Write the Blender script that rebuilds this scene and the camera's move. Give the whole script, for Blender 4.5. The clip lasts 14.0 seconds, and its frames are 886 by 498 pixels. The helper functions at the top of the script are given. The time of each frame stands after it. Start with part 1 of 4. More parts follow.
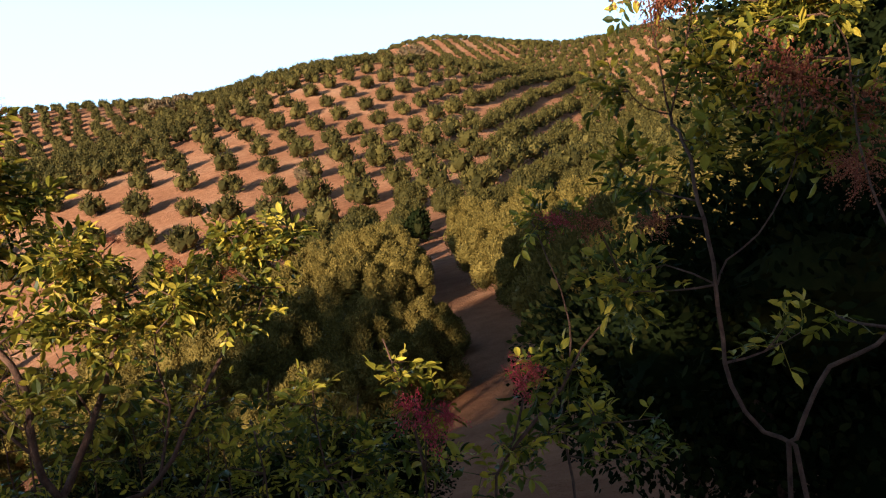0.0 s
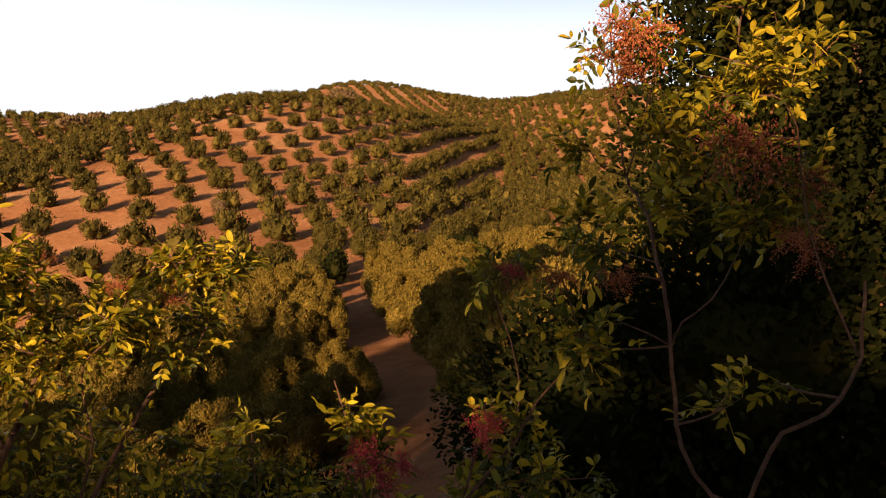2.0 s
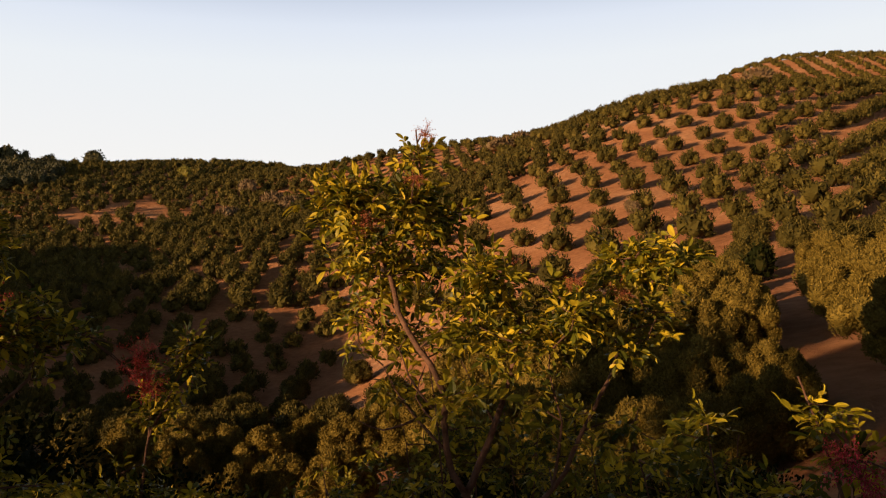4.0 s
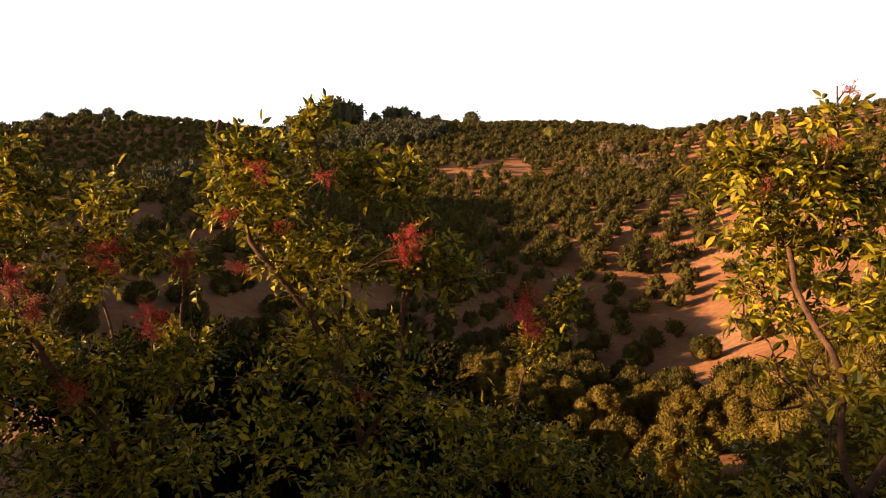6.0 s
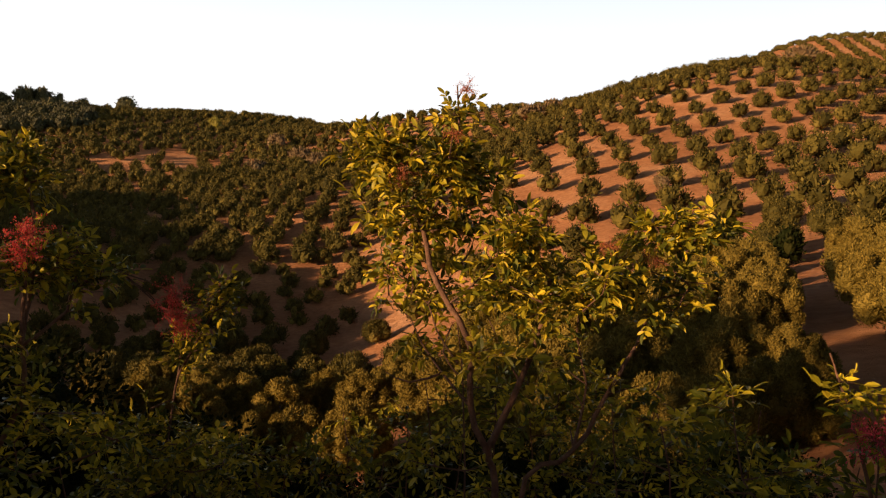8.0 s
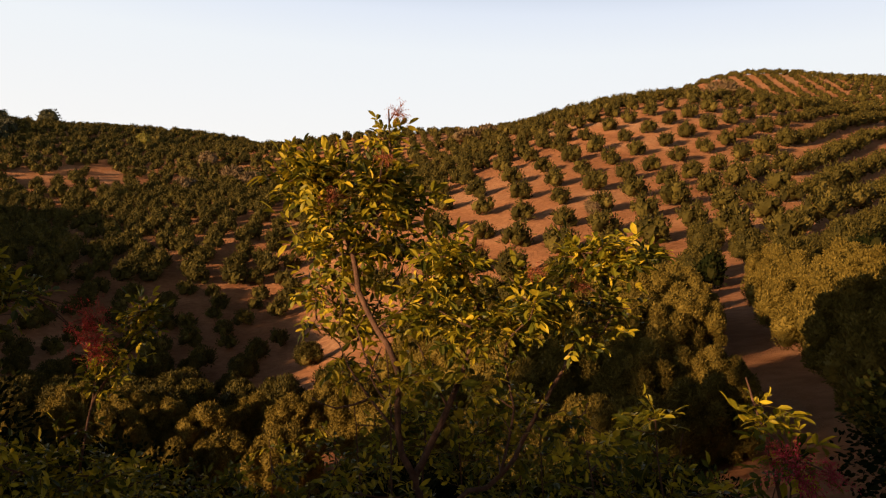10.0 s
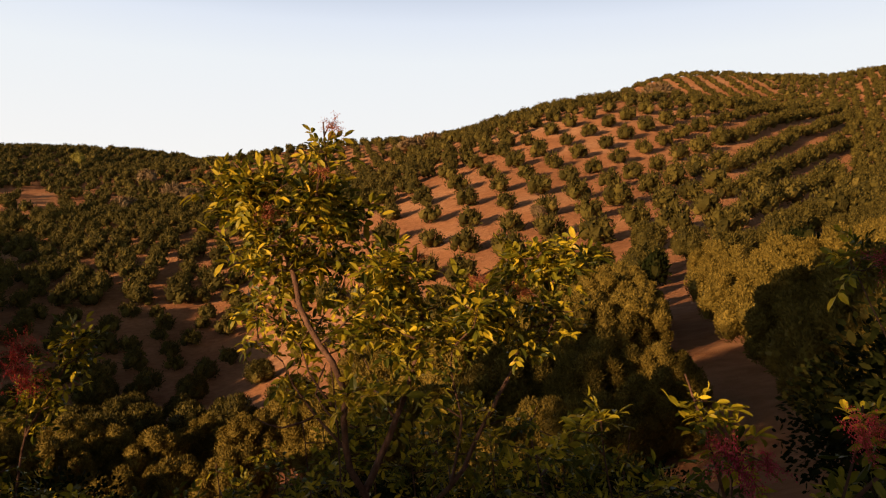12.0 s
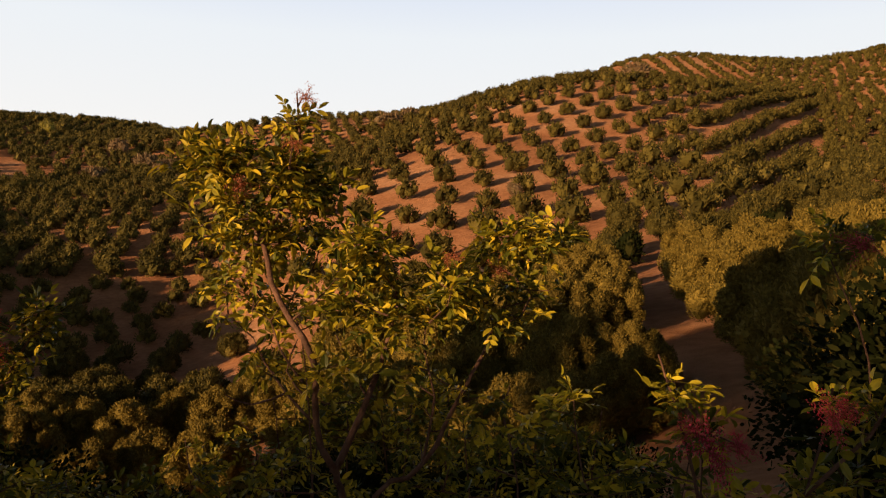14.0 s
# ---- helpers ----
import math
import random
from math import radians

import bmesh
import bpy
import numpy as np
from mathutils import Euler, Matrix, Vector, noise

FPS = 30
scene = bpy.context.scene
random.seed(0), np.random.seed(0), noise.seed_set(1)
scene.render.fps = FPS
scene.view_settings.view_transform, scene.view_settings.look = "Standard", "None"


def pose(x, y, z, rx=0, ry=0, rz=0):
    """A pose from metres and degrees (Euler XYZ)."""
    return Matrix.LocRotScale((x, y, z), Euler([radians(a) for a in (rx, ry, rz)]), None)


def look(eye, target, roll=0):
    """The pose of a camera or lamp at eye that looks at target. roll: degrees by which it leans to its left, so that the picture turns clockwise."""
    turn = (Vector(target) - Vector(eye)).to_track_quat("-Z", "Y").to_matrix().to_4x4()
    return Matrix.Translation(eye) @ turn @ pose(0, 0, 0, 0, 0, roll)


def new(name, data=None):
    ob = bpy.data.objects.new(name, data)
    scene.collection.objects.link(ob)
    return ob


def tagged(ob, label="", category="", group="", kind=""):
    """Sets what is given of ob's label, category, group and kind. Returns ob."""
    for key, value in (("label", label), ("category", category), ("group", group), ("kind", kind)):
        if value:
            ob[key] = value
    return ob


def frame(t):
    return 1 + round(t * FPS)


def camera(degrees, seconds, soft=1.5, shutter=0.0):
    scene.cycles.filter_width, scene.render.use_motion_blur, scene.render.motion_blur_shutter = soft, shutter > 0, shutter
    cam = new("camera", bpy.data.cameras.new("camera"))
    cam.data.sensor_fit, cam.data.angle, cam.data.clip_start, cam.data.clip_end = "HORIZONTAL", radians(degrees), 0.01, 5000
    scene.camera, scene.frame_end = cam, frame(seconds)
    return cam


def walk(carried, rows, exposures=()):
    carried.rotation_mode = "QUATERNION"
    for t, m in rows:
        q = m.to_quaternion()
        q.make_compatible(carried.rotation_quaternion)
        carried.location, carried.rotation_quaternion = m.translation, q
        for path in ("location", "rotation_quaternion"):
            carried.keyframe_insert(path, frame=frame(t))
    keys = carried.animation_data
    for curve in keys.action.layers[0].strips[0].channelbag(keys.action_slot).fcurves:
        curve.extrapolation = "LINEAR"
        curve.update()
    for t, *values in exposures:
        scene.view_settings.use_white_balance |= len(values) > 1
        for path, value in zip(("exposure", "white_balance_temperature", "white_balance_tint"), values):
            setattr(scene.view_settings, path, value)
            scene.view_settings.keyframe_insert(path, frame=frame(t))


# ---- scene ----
# A grove of olive trees on red hills at sunset, seen over wild shrubs from a bank.

# ---- camera and its way ----
ROWS = [  # seconds, x, y, z, pitch, roll, yaw
    (0, 0.170, -0.052, 1.631, -3.45, 2.89, -18.28),
    (0.5, 0.119, -0.024, 1.635, -2.37, -0.33, -18.19),
    (1, 0.083, -0.012, 1.630, -1.33, -3.17, -19.86),
    (1.5, 0.084, 0.026, 1.624, 0.86, -2.51, -24.62),
    (2, 0.073, 0.025, 1.623, 0.19, -1.65, -25.00),
    (2.2, 0.077, 0.031, 1.623, 0.90, 0.70, -19.55),
    (4.3, -0.024, -0.021, 1.609, 0.00, 0.55, 13.25),
    (4.5, -0.033, -0.027, 1.609, -0.31, 0.22, 18.30),
    (5, -0.052, -0.036, 1.605, -0.72, -0.18, 25.31),
    (5.5, -0.073, -0.051, 1.598, -3.60, -1.31, 30.71),
    (6, -0.087, -0.062, 1.596, -3.12, -2.68, 34.92),
    (6.5, -0.093, -0.070, 1.595, -2.69, -2.09, 34.53),
    (7, -0.082, -0.066, 1.589, -3.06, -2.49, 28.78),
    (7.5, -0.058, -0.045, 1.598, -1.88, -1.59, 20.44),
    (8, -0.036, -0.018, 1.588, -2.72, -1.67, 9.19),
    (8.5, -0.029, -0.027, 1.593, -1.05, -1.61, 6.88),
    (8.7, -0.025, -0.024, 1.588, -1.09, -1.43, 5.49),
    (11, -0.020, -0.000, 1.600, -0.38, -2.32, 3.72),
    (11.5, -0.012, 0.003, 1.601, -0.17, -1.05, 2.27),
    (12, 0.000, 0.000, 1.600, 0.00, 0.00, -0.00),
    (12.5, -0.005, 0.007, 1.602, -0.22, -0.22, 0.12),
    (13, -0.007, -0.000, 1.600, -0.44, 0.06, 2.68),
    (13.5, -0.002, 0.016, 1.599, -1.02, -0.73, 1.45),
    (14, 0.003, 0.029, 1.601, -1.87, -0.93, -1.93),
]


def held(x, y, z, pitch, roll, yaw):
    turn = pose(0, 0, 0, 0, 0, yaw) @ pose(0, 0, 0, pitch) @ pose(0, 0, 0, 0, roll) @ pose(0, 0, 0, 90)
    return Matrix.Translation((x, y, z)) @ turn


cam = camera(63.46, 14.0, soft=1.2)
walk(cam, [(r[0], held(*r[1:])) for r in ROWS],
     exposures=[(0.0, 1.32, 4350, -4), (0.25, 1.22, 4700, 0), (0.6, 1.06, 5100, 4), (1.1, 0.98, 5900, 9), (1.6, 0.96, 6100, 10), (2.2, 1.02, 6500, 10), (4.3, 0.58, 6500, 10), (4.6, 0.64, 6500, 10),
                (5.0, 0.94, 6500, 10), (5.8, 1.42, 6500, 10), (6.8, 1.45, 6500, 10), (7.8, 0.96, 6500, 10), (8.7, 0.68, 6500, 10), (14.0, 0.62, 6500, 10)])

# ---- sky and sun ----
SUN_AZ, SUN_EL = 229.0, 8.8
world = bpy.data.worlds.new("evening_sky")
scene.world = world
world.use_nodes = True
wn = world.node_tree
sky = wn.nodes.new("ShaderNodeTexSky")
sky.sky_type = "NISHITA"
sky.sun_disc = False
sky.sun_elevation, sky.sun_rotation = radians(SUN_EL), radians(SUN_AZ)
sky.dust_density, sky.air_density, sky.ozone_density = 1.5, 1.0, 1.0
air = wn.nodes["Background"]
air.inputs[1].default_value = 0.02
wn.links.new(sky.outputs[0], air.inputs[0])
haze = wn.nodes.new("ShaderNodeBackground")  # evening haze all round the horizon, bluer and thinner upwards
haze.inputs[1].default_value = 0.60
split = wn.nodes.new("ShaderNodeSeparateXYZ")
wn.links.new(wn.nodes.new("ShaderNodeTexCoord").outputs["Generated"], split.inputs[0])


def by_height(stops):
    r = wn.nodes.new("ShaderNodeValToRGB")
    while len(r.color_ramp.elements) < len(stops):
        r.color_ramp.elements.new(0.5)
    for point, (at, colour) in zip(r.color_ramp.elements, stops):
        point.position, point.color = at, (*colour, 1)
    wn.links.new(split.outputs[2], r.inputs[0])
    return r.outputs[0]


wn.links.new(by_height([(0.12, (1.0, 0.99, 0.975)), (0.25, (0.92, 0.96, 1.0)), (0.36, (0.70, 0.79, 0.98))]), haze.inputs[0])
veil = wn.nodes.new("ShaderNodeMixShader")
wn.links.new(by_height([(0.30, (1, 1, 1)), (0.36, (0.8, 0.8, 0.8)), (0.48, (0, 0, 0))]), veil.inputs[0])
wn.links.new(air.outputs[0], veil.inputs[1])
wn.links.new(haze.outputs[0], veil.inputs[2])
wn.links.new(veil.outputs[0], wn.nodes["World Output"].inputs[0])
sun_data = bpy.data.lights.new("sun", "SUN")
sun_data.energy, sun_data.angle, sun_data.color = 5.0, radians(0.6), (1.0, 0.63, 0.34)
sun = new("sun", sun_data)
sa, se = radians(SUN_AZ), radians(SUN_EL)
sun.matrix_world = look((0, 0, 60), (-math.sin(sa) * math.cos(se) * 50, -math.cos(sa) * math.cos(se) * 50, 60 - math.sin(se) * 50))


# ---- materials ----
def material(name, roughness=0.8, specular=0.3):
    m = bpy.data.materials.new(name)
    m.use_nodes = True
    n = m.node_tree
    b = n.nodes["Principled BSDF"]
    b.inputs["Roughness"].default_value = roughness
    b.inputs["Specular IOR Level"].default_value = specular
    return m, n, b


def ramp(n, source, stops):
    r = n.nodes.new("ShaderNodeValToRGB")
    e = r.color_ramp.elements
    while len(e) < len(stops):
        e.new(0.5)
    for k, (p, c) in zip(e, stops):
        k.position, k.color = p, (*c, 1)
    n.links.new(source, r.inputs[0])
    return r.outputs[0]


def noise_tex(n, scale, detail=4, coords=None, rough=0.6):
    t = n.nodes.new("ShaderNodeTexNoise")
    t.inputs["Scale"].default_value, t.inputs["Detail"].default_value, t.inputs["Roughness"].default_value = scale, detail, rough
    if coords is not None:
        n.links.new(coords, t.inputs["Vector"])
    return t.outputs["Fac"]


def mix(n, kind, fac, a, b):
    x = n.nodes.new("ShaderNodeMix")
    x.data_type, x.blend_type = "RGBA", kind
    for socket, value in ((x.inputs[0], fac), (x.inputs[6], a), (x.inputs[7], b)):
        if isinstance(value, (int, float)):
            socket.default_value = value
        elif isinstance(value, tuple):
            socket.default_value = (*value, 1)
        else:
            n.links.new(value, socket)
    return x.outputs[2]


def bump(n, b, height, strength, distance):
    u = n.nodes.new("ShaderNodeBump")
    u.inputs["Strength"].default_value, u.inputs["Distance"].default_value = strength, distance
    n.links.new(height, u.inputs["Height"])
    n.links.new(u.outputs[0], b.inputs["Normal"])


def soil_material():
    m, n, b = material("red_soil", 0.95, 0.1)
    pos = n.nodes.new("ShaderNodeNewGeometry").outputs["Position"]
    broad = ramp(n, noise_tex(n, 0.035, 5, pos), [(0.30, (0.30, 0.128, 0.058)), (0.52, (0.46, 0.212, 0.096)), (0.72, (0.55, 0.30, 0.155))])
    fine = ramp(n, noise_tex(n, 0.9, 8, pos, 0.7), [(0.30, (0.62, 0.58, 0.55)), (0.60, (1.0, 1.0, 1.0)), (0.8, (1.12, 1.1, 1.05))])
    n.links.new(mix(n, "MULTIPLY", 1.0, broad, fine), b.inputs["Base Color"])
    clods = mix(n, "ADD", 0.4, noise_tex(n, 0.5, 9, pos, 0.75), noise_tex(n, 6.0, 6, pos, 0.7))
    bump(n, b, clods, 0.9, 0.5)
    return m


def leaf_material(name, stops, through_light=0.35, roughness=0.5, per="island", grain=8.0, specular=0.35):
    m, n, b = material(name, roughness, specular)
    if per == "island":
        rnd = n.nodes.new("ShaderNodeNewGeometry").outputs["Random Per Island"]
    else:
        rnd = n.nodes.new("ShaderNodeObjectInfo").outputs["Random"]
    colour = ramp(n, rnd, stops)
    obj = n.nodes.new("ShaderNodeTexCoord").outputs["Object"]
    mottle = ramp(n, noise_tex(n, grain, 4, obj), [(0.3, (0.72, 0.74, 0.7)), (0.65, (1.1, 1.08, 1.0))])
    final = mix(n, "MULTIPLY", 1.0, colour, mottle)
    n.links.new(final, b.inputs["Base Color"])
    tr = n.nodes.new("ShaderNodeBsdfTranslucent")
    n.links.new(final, tr.inputs["Color"])
    both = n.nodes.new("ShaderNodeMixShader")
    both.inputs[0].default_value = through_light
    n.links.new(b.outputs[0], both.inputs[1])
    n.links.new(tr.outputs[0], both.inputs[2])
    n.links.new(both.outputs[0], n.nodes["Material Output"].inputs["Surface"])
    return m


def bark_material(name, dark, light, scale=20.0):
    m, n, b = material(name, 0.85, 0.2)
    obj = n.nodes.new("ShaderNodeTexCoord").outputs["Object"]
    n.links.new(ramp(n, noise_tex(n, scale, 6, obj, 0.7), [(0.3, dark), (0.7, light)]), b.inputs["Base Color"])
    bump(n, b, noise_tex(n, scale * 2.5, 6, obj, 0.7), 0.8, 0.01)
    return m


SOIL = soil_material()
OLIVE = leaf_material("olive_foliage", [(0.0, (0.040, 0.034, 0.007)), (0.5, (0.070, 0.056, 0.011)), (0.85, (0.112, 0.088, 0.017)), (1.0, (0.165, 0.124, 0.028))], 0.12, 0.75, specular=0.12)
# lighter, yellower copy of OLIVE: evening sun put into the near crowns' colour
SUNLIT_OLIVE = leaf_material("sunlit_olive_foliage", [(0.0, (0.105, 0.078, 0.013)), (0.5, (0.155, 0.112, 0.020)), (0.85, (0.21, 0.148, 0.027)), (1.0, (0.28, 0.195, 0.038))], 0.14, 0.75, specular=0.12)
PINE = leaf_material("pine_needles", [(0.0, (0.024, 0.025, 0.007)), (0.6, (0.048, 0.046, 0.012)), (1.0, (0.09, 0.078, 0.020))], 0.15, 0.7)
SCRUB = leaf_material("dry_scrub", [(0.0, (0.10, 0.065, 0.03)), (0.6, (0.16, 0.10, 0.045)), (1.0, (0.22, 0.15, 0.07))], 0.15, 0.8)
GOLDEN = leaf_material("yellow_foliage", [(0.0, (0.16, 0.14, 0.02)), (1.0, (0.34, 0.28, 0.04))], 0.3, 0.6)
# dark to bright tones at random; sunlit and shaded leaves put into the colour
LEAF_TONES = [(0.0, (0.035, 0.048, 0.006)), (0.3, (0.115, 0.122, 0.010)), (0.65, (0.34, 0.285, 0.018)), (1.0, (0.70, 0.53, 0.033))]
GOLD_TONES = [(0.0, (0.04, 0.05, 0.007)), (0.3, (0.115, 0.12, 0.010)), (0.65, (0.33, 0.27, 0.018)), (1.0, (0.66, 0.48, 0.032))]
LEAF = leaf_material("shrub_leaf", LEAF_TONES, 0.24, 0.45, "object", 30.0, 0.22)
LEAVES = leaf_material("shrub_leaves", LEAF_TONES, 0.24, 0.45, "island", 30.0, 0.22)
GOLD_LEAF = leaf_material("yellowing_leaf", GOLD_TONES, 0.26, 0.45, "object", 30.0, 0.22)
GOLD_LEAVES = leaf_material("yellowing_leaves", GOLD_TONES, 0.26, 0.45, "island", 30.0, 0.22)
# near-black leaves: the bank's deep shade is put into this colour
SHADED_HOLM = leaf_material("shaded_holm_leaves", [(0.0, (0.008, 0.011, 0.003)), (0.6, (0.016, 0.020, 0.005)), (1.0, (0.034, 0.032, 0.008))], 0.2, 0.75, "island", 20.0, 0.03)
BERRY = leaf_material("red_berries", [(0.0, (0.40, 0.014, 0.018)), (0.5, (0.60, 0.036, 0.035)), (1.0, (0.68, 0.12, 0.06))], 0.2, 0.4)
PINK = leaf_material("pink_berries", [(0.0, (0.45, 0.02, 0.05)), (0.6, (0.66, 0.05, 0.10)), (1.0, (0.72, 0.13, 0.15))], 0.2, 0.4)
RUST = leaf_material("orange_berries", [(0.0, (0.36, 0.07, 0.03)), (0.5, (0.52, 0.15, 0.06)), (1.0, (0.60, 0.26, 0.11))], 0.2, 0.5)
STALK = bark_material("reddish_stalk", (0.20, 0.05, 0.03), (0.34, 0.12, 0.06), 40)
BARK = bark_material("shrub_bark", (0.05, 0.026, 0.018), (0.20, 0.105, 0.062), 30)
GREY_BARK = bark_material("olive_bark", (0.05, 0.038, 0.028), (0.12, 0.095, 0.07), 6)

# ---- ground ----
HILLS = [  # x, y, height, spread along, spread across, turn
    (124, 441, 41.78, 59.6, 59.6, -0.023),
    (55, 287, 42.22, 80.1, 67.1, -1.663),
    (-63, 352, 32.04, 60.8, 44.9, 0.251),
    (327, 399, 113.21, 151.1, 229.5, 0.728),
    (-198, 450, 63.41, 117.3, 82.6, 0.469),
    (-271, 300, 31.28, 59.6, 159.3, 0.912),
    (-409, 247, 42.75, 92.4, 49.9, -1.428),
    (-52, 53, -12.77, 30.3, 78.5, -0.105),
    (-124, 171, -16.38, 151.9, 38.2, -0.667),
    (99, 68, 7.52, 101.9, 38.1, 0.723),
    (-11, -113, 18.65, 106.2, 49.0, 0.160),
    (199, 33, -8.88, 218.9, -22.5, 0.197),
    (-8, 26, -3.49, 113.1, 9.1, -4.445),
    (-5, -2, 6.12, 14.1, 9.8, 0.372),
    (184, 195, 28.50, -19.2, 97.2, -0.352),
    # next three rise out of view, added to shade the bank and valley
    (-8.7, -12.9, 3.3, 7.5, 4, -0.855),
    (24, -34, 30, 13, 11, 0),
    (-310, 20, 43, 58, 40, 2.25),
]
BASE = (1.164, -0.0046, -0.0182)


def ground_z(x, y):
    z = BASE[0] + BASE[1] * x + BASE[2] * y
    for cx, cy, h, sx, sy, an in HILLS:
        ca, sn = math.cos(an), math.sin(an)
        u, v = (x - cx) * ca + (y - cy) * sn, -(x - cx) * sn + (y - cy) * ca
        z = z + h * np.exp(-0.5 * ((u / sx) ** 2 + (v / sy) ** 2))
    return z


def height(x, y):
    return float(ground_z(x, y))


def mesh_of(name, verts, faces, mat, smooth=False):
    me = bpy.data.meshes.new(name)
    me.from_pydata(verts, [], faces)
    me.materials.append(mat)
    if smooth:
        me.polygons.foreach_set("use_smooth", [True] * len(me.polygons))
    me.update()
    return me


def part(name, me, parent, label="", kind=""):
    ob = new(name, me)
    ob.parent = parent
    return tagged(ob, label, kind=kind)


def make_ground():
    rings = np.concatenate([np.linspace(0.25, 6, 24), np.geomspace(6.4, 60, 70), np.geomspace(61.5, 620, 120), np.geomspace(660, 4500, 14)])
    n_a = 420
    a = np.linspace(0, 2 * math.pi, n_a, endpoint=False)
    X, Y = np.outer(rings, np.sin(a)), np.outer(rings, np.cos(a))
    Z = ground_z(X, Y)
    verts = [(0.0, 0.0, height(0, 0))]
    for i in range(len(rings)):
        lump = min(rings[i] / 40.0, 1.0)
        for j in range(n_a):
            p = Vector((X[i, j] * 0.13, Y[i, j] * 0.13, 0))
            rough = 0.0 if rings[i] > 640 else noise.noise(p) * 0.35 * lump + noise.noise(p * 7) * 0.05
            verts.append((X[i, j], Y[i, j], Z[i, j] + rough))
    faces = [(0, 1 + j, 1 + (j + 1) % n_a) for j in range(n_a)]
    for i in range(len(rings) - 1):
        o, q = 1 + i * n_a, 1 + (i + 1) * n_a
        faces += [(o + j, q + j, q + (j + 1) % n_a, o + (j + 1) % n_a) for j in range(n_a)]
    faces = [f[::-1] for f in faces]
    ob = new("ground", mesh_of("ground", verts, faces, SOIL, True))
    return tagged(ob, "bare ploughed red soil of rolling olive hills", "ground", kind="structure")


ground = make_ground()


# ---- olive trees ----
def blob(centre, radii, rng, rings=5, sides=8, rough=0.18):
    """A lumpy closed ball: verts, faces."""
    verts, faces = [(0, 0, -1.0)], []
    for i in range(1, rings):
        th = math.pi * i / rings
        for j in range(sides):
            ph = 2 * math.pi * (j + 0.5 * (i % 2)) / sides
            r = 1 + rng.uniform(-rough, rough)
            verts.append((math.sin(th) * math.cos(ph) * r, math.sin(th) * math.sin(ph) * r, -math.cos(th) * r))
    verts.append((0, 0, 1.0))
    for j in range(sides):
        faces.append((0, 1 + (j + 1) % sides, 1 + j))
        for i in range(rings - 2):
            o = 1 + i * sides
            faces.append((o + j, o + (j + 1) % sides, o + sides + (j + 1) % sides, o + sides + j))
        faces.append((1 + (rings - 2) * sides + j, 1 + (rings - 2) * sides + (j + 1) % sides, len(verts) - 1))
    return [tuple(c + r * k for c, r, k in zip(centre, radii, v)) for v in verts], faces


def crown(seed, n, length, width, lobes=8, spread=1.25, size=1.05, tall=1.0, base=1.9, upright=0.8, core=True, inner=0.78, fill=0.84, dome=False, oval=False, facing=1.0, facets=(5, 8), ragged=0.18):
    """Verts and faces of a crown: lumpy lobes, thickly set with pointed sprays."""
    rng = random.Random(seed)
    V, F, L = [], [], []
    for k in range(lobes):
        a = 2 * math.pi * (k + rng.uniform(-0.3, 0.3)) / lobes
        r = spread * (rng.uniform(0.55, 1.05) if k else 0.1)
        s = size * (rng.uniform(0.5, 1.4) if dome else rng.uniform(0.8, 1.15))
        z = base + rng.uniform(-0.35, 0.75) * tall
        if dome:
            a, q = 2.4 * k + rng.uniform(-0.25, 0.25), -0.4 + 1.38 * (k + 0.5) / lobes
            r = spread * (1 - q * q) ** 0.5 * rng.uniform(1.0 - ragged, 1.0 + ragged * 0.4)
            z = base + tall * q * rng.uniform(0.85, 1.08)
            s *= 0.85 if q > 0.3 else 1.0
        L.append(((math.cos(a) * r, math.sin(a) * r, z), (s, s, s * rng.uniform(0.95, 1.25) * (1.05 if dome else tall))))
    L.append(((0, 0, base), (spread * 0.85, spread * 0.85, tall * 0.85)) if dome else ((0, 0, base + 0.6 * tall), (size, size, size * 1.1 * tall)))
    for c, r in L:
        if core:
            v, f = blob(c, [q * fill for q in r], rng, *facets)
            o = len(V)
            V += v
            F += [tuple(i + o for i in q) for q in f]
    g = np.random.default_rng(seed)
    C, R = np.array([q[0] for q in L]), np.array([q[1] for q in L])
    pick = g.integers(0, len(L), int(n * 1.6))
    d = g.normal(size=(len(pick), 3)) + (0, 0, 0.15)
    d /= np.linalg.norm(d, axis=1)[:, None]
    p = C[pick] + R[pick] * d * g.uniform(inner, 1.0, (len(pick), 1))
    free = np.ones(len(pick), bool)
    for c2, r2 in zip(C, R):  # nothing grows inside a neighbouring lobe
        free &= (((p - c2) / (r2 * (inner - 0.02))) ** 2).sum(1) >= 1
    p, d = p[free][:n], d[free][:n]
    w = d * 0.8 + (0, 0, upright) + g.normal(size=d.shape) * 0.45
    w /= np.linalg.norm(w, axis=1)[:, None]
    side = np.cross(w, d * facing + g.normal(size=d.shape) * 0.45)
    side /= np.linalg.norm(side, axis=1)[:, None]
    ln, wd = length * g.uniform(0.6, 1.35, (len(p), 1)), width * g.uniform(0.7, 1.3, (len(p), 1))
    if dome:  # a few long shoots stand out
        ln = ln * np.where(g.random((len(p), 1)) < 0.08, 1.9, 1.0)
    outline = ((0, 0), (0.25, 0.42), (0.65, 0.46), (1, 0), (0.65, -0.46), (0.25, -0.42)) if oval else ((0, 0), (0.45, 0.5), (1, 0), (0.45, -0.5))
    sprays = np.stack([p + w * ln * u + side * wd * q for u, q in outline], 1)
    o, m = len(V), len(outline)
    V += sprays.reshape(-1, 3).tolist()
    F += (np.arange(len(p) * m).reshape(-1, m) + o).tolist()
    return V, F


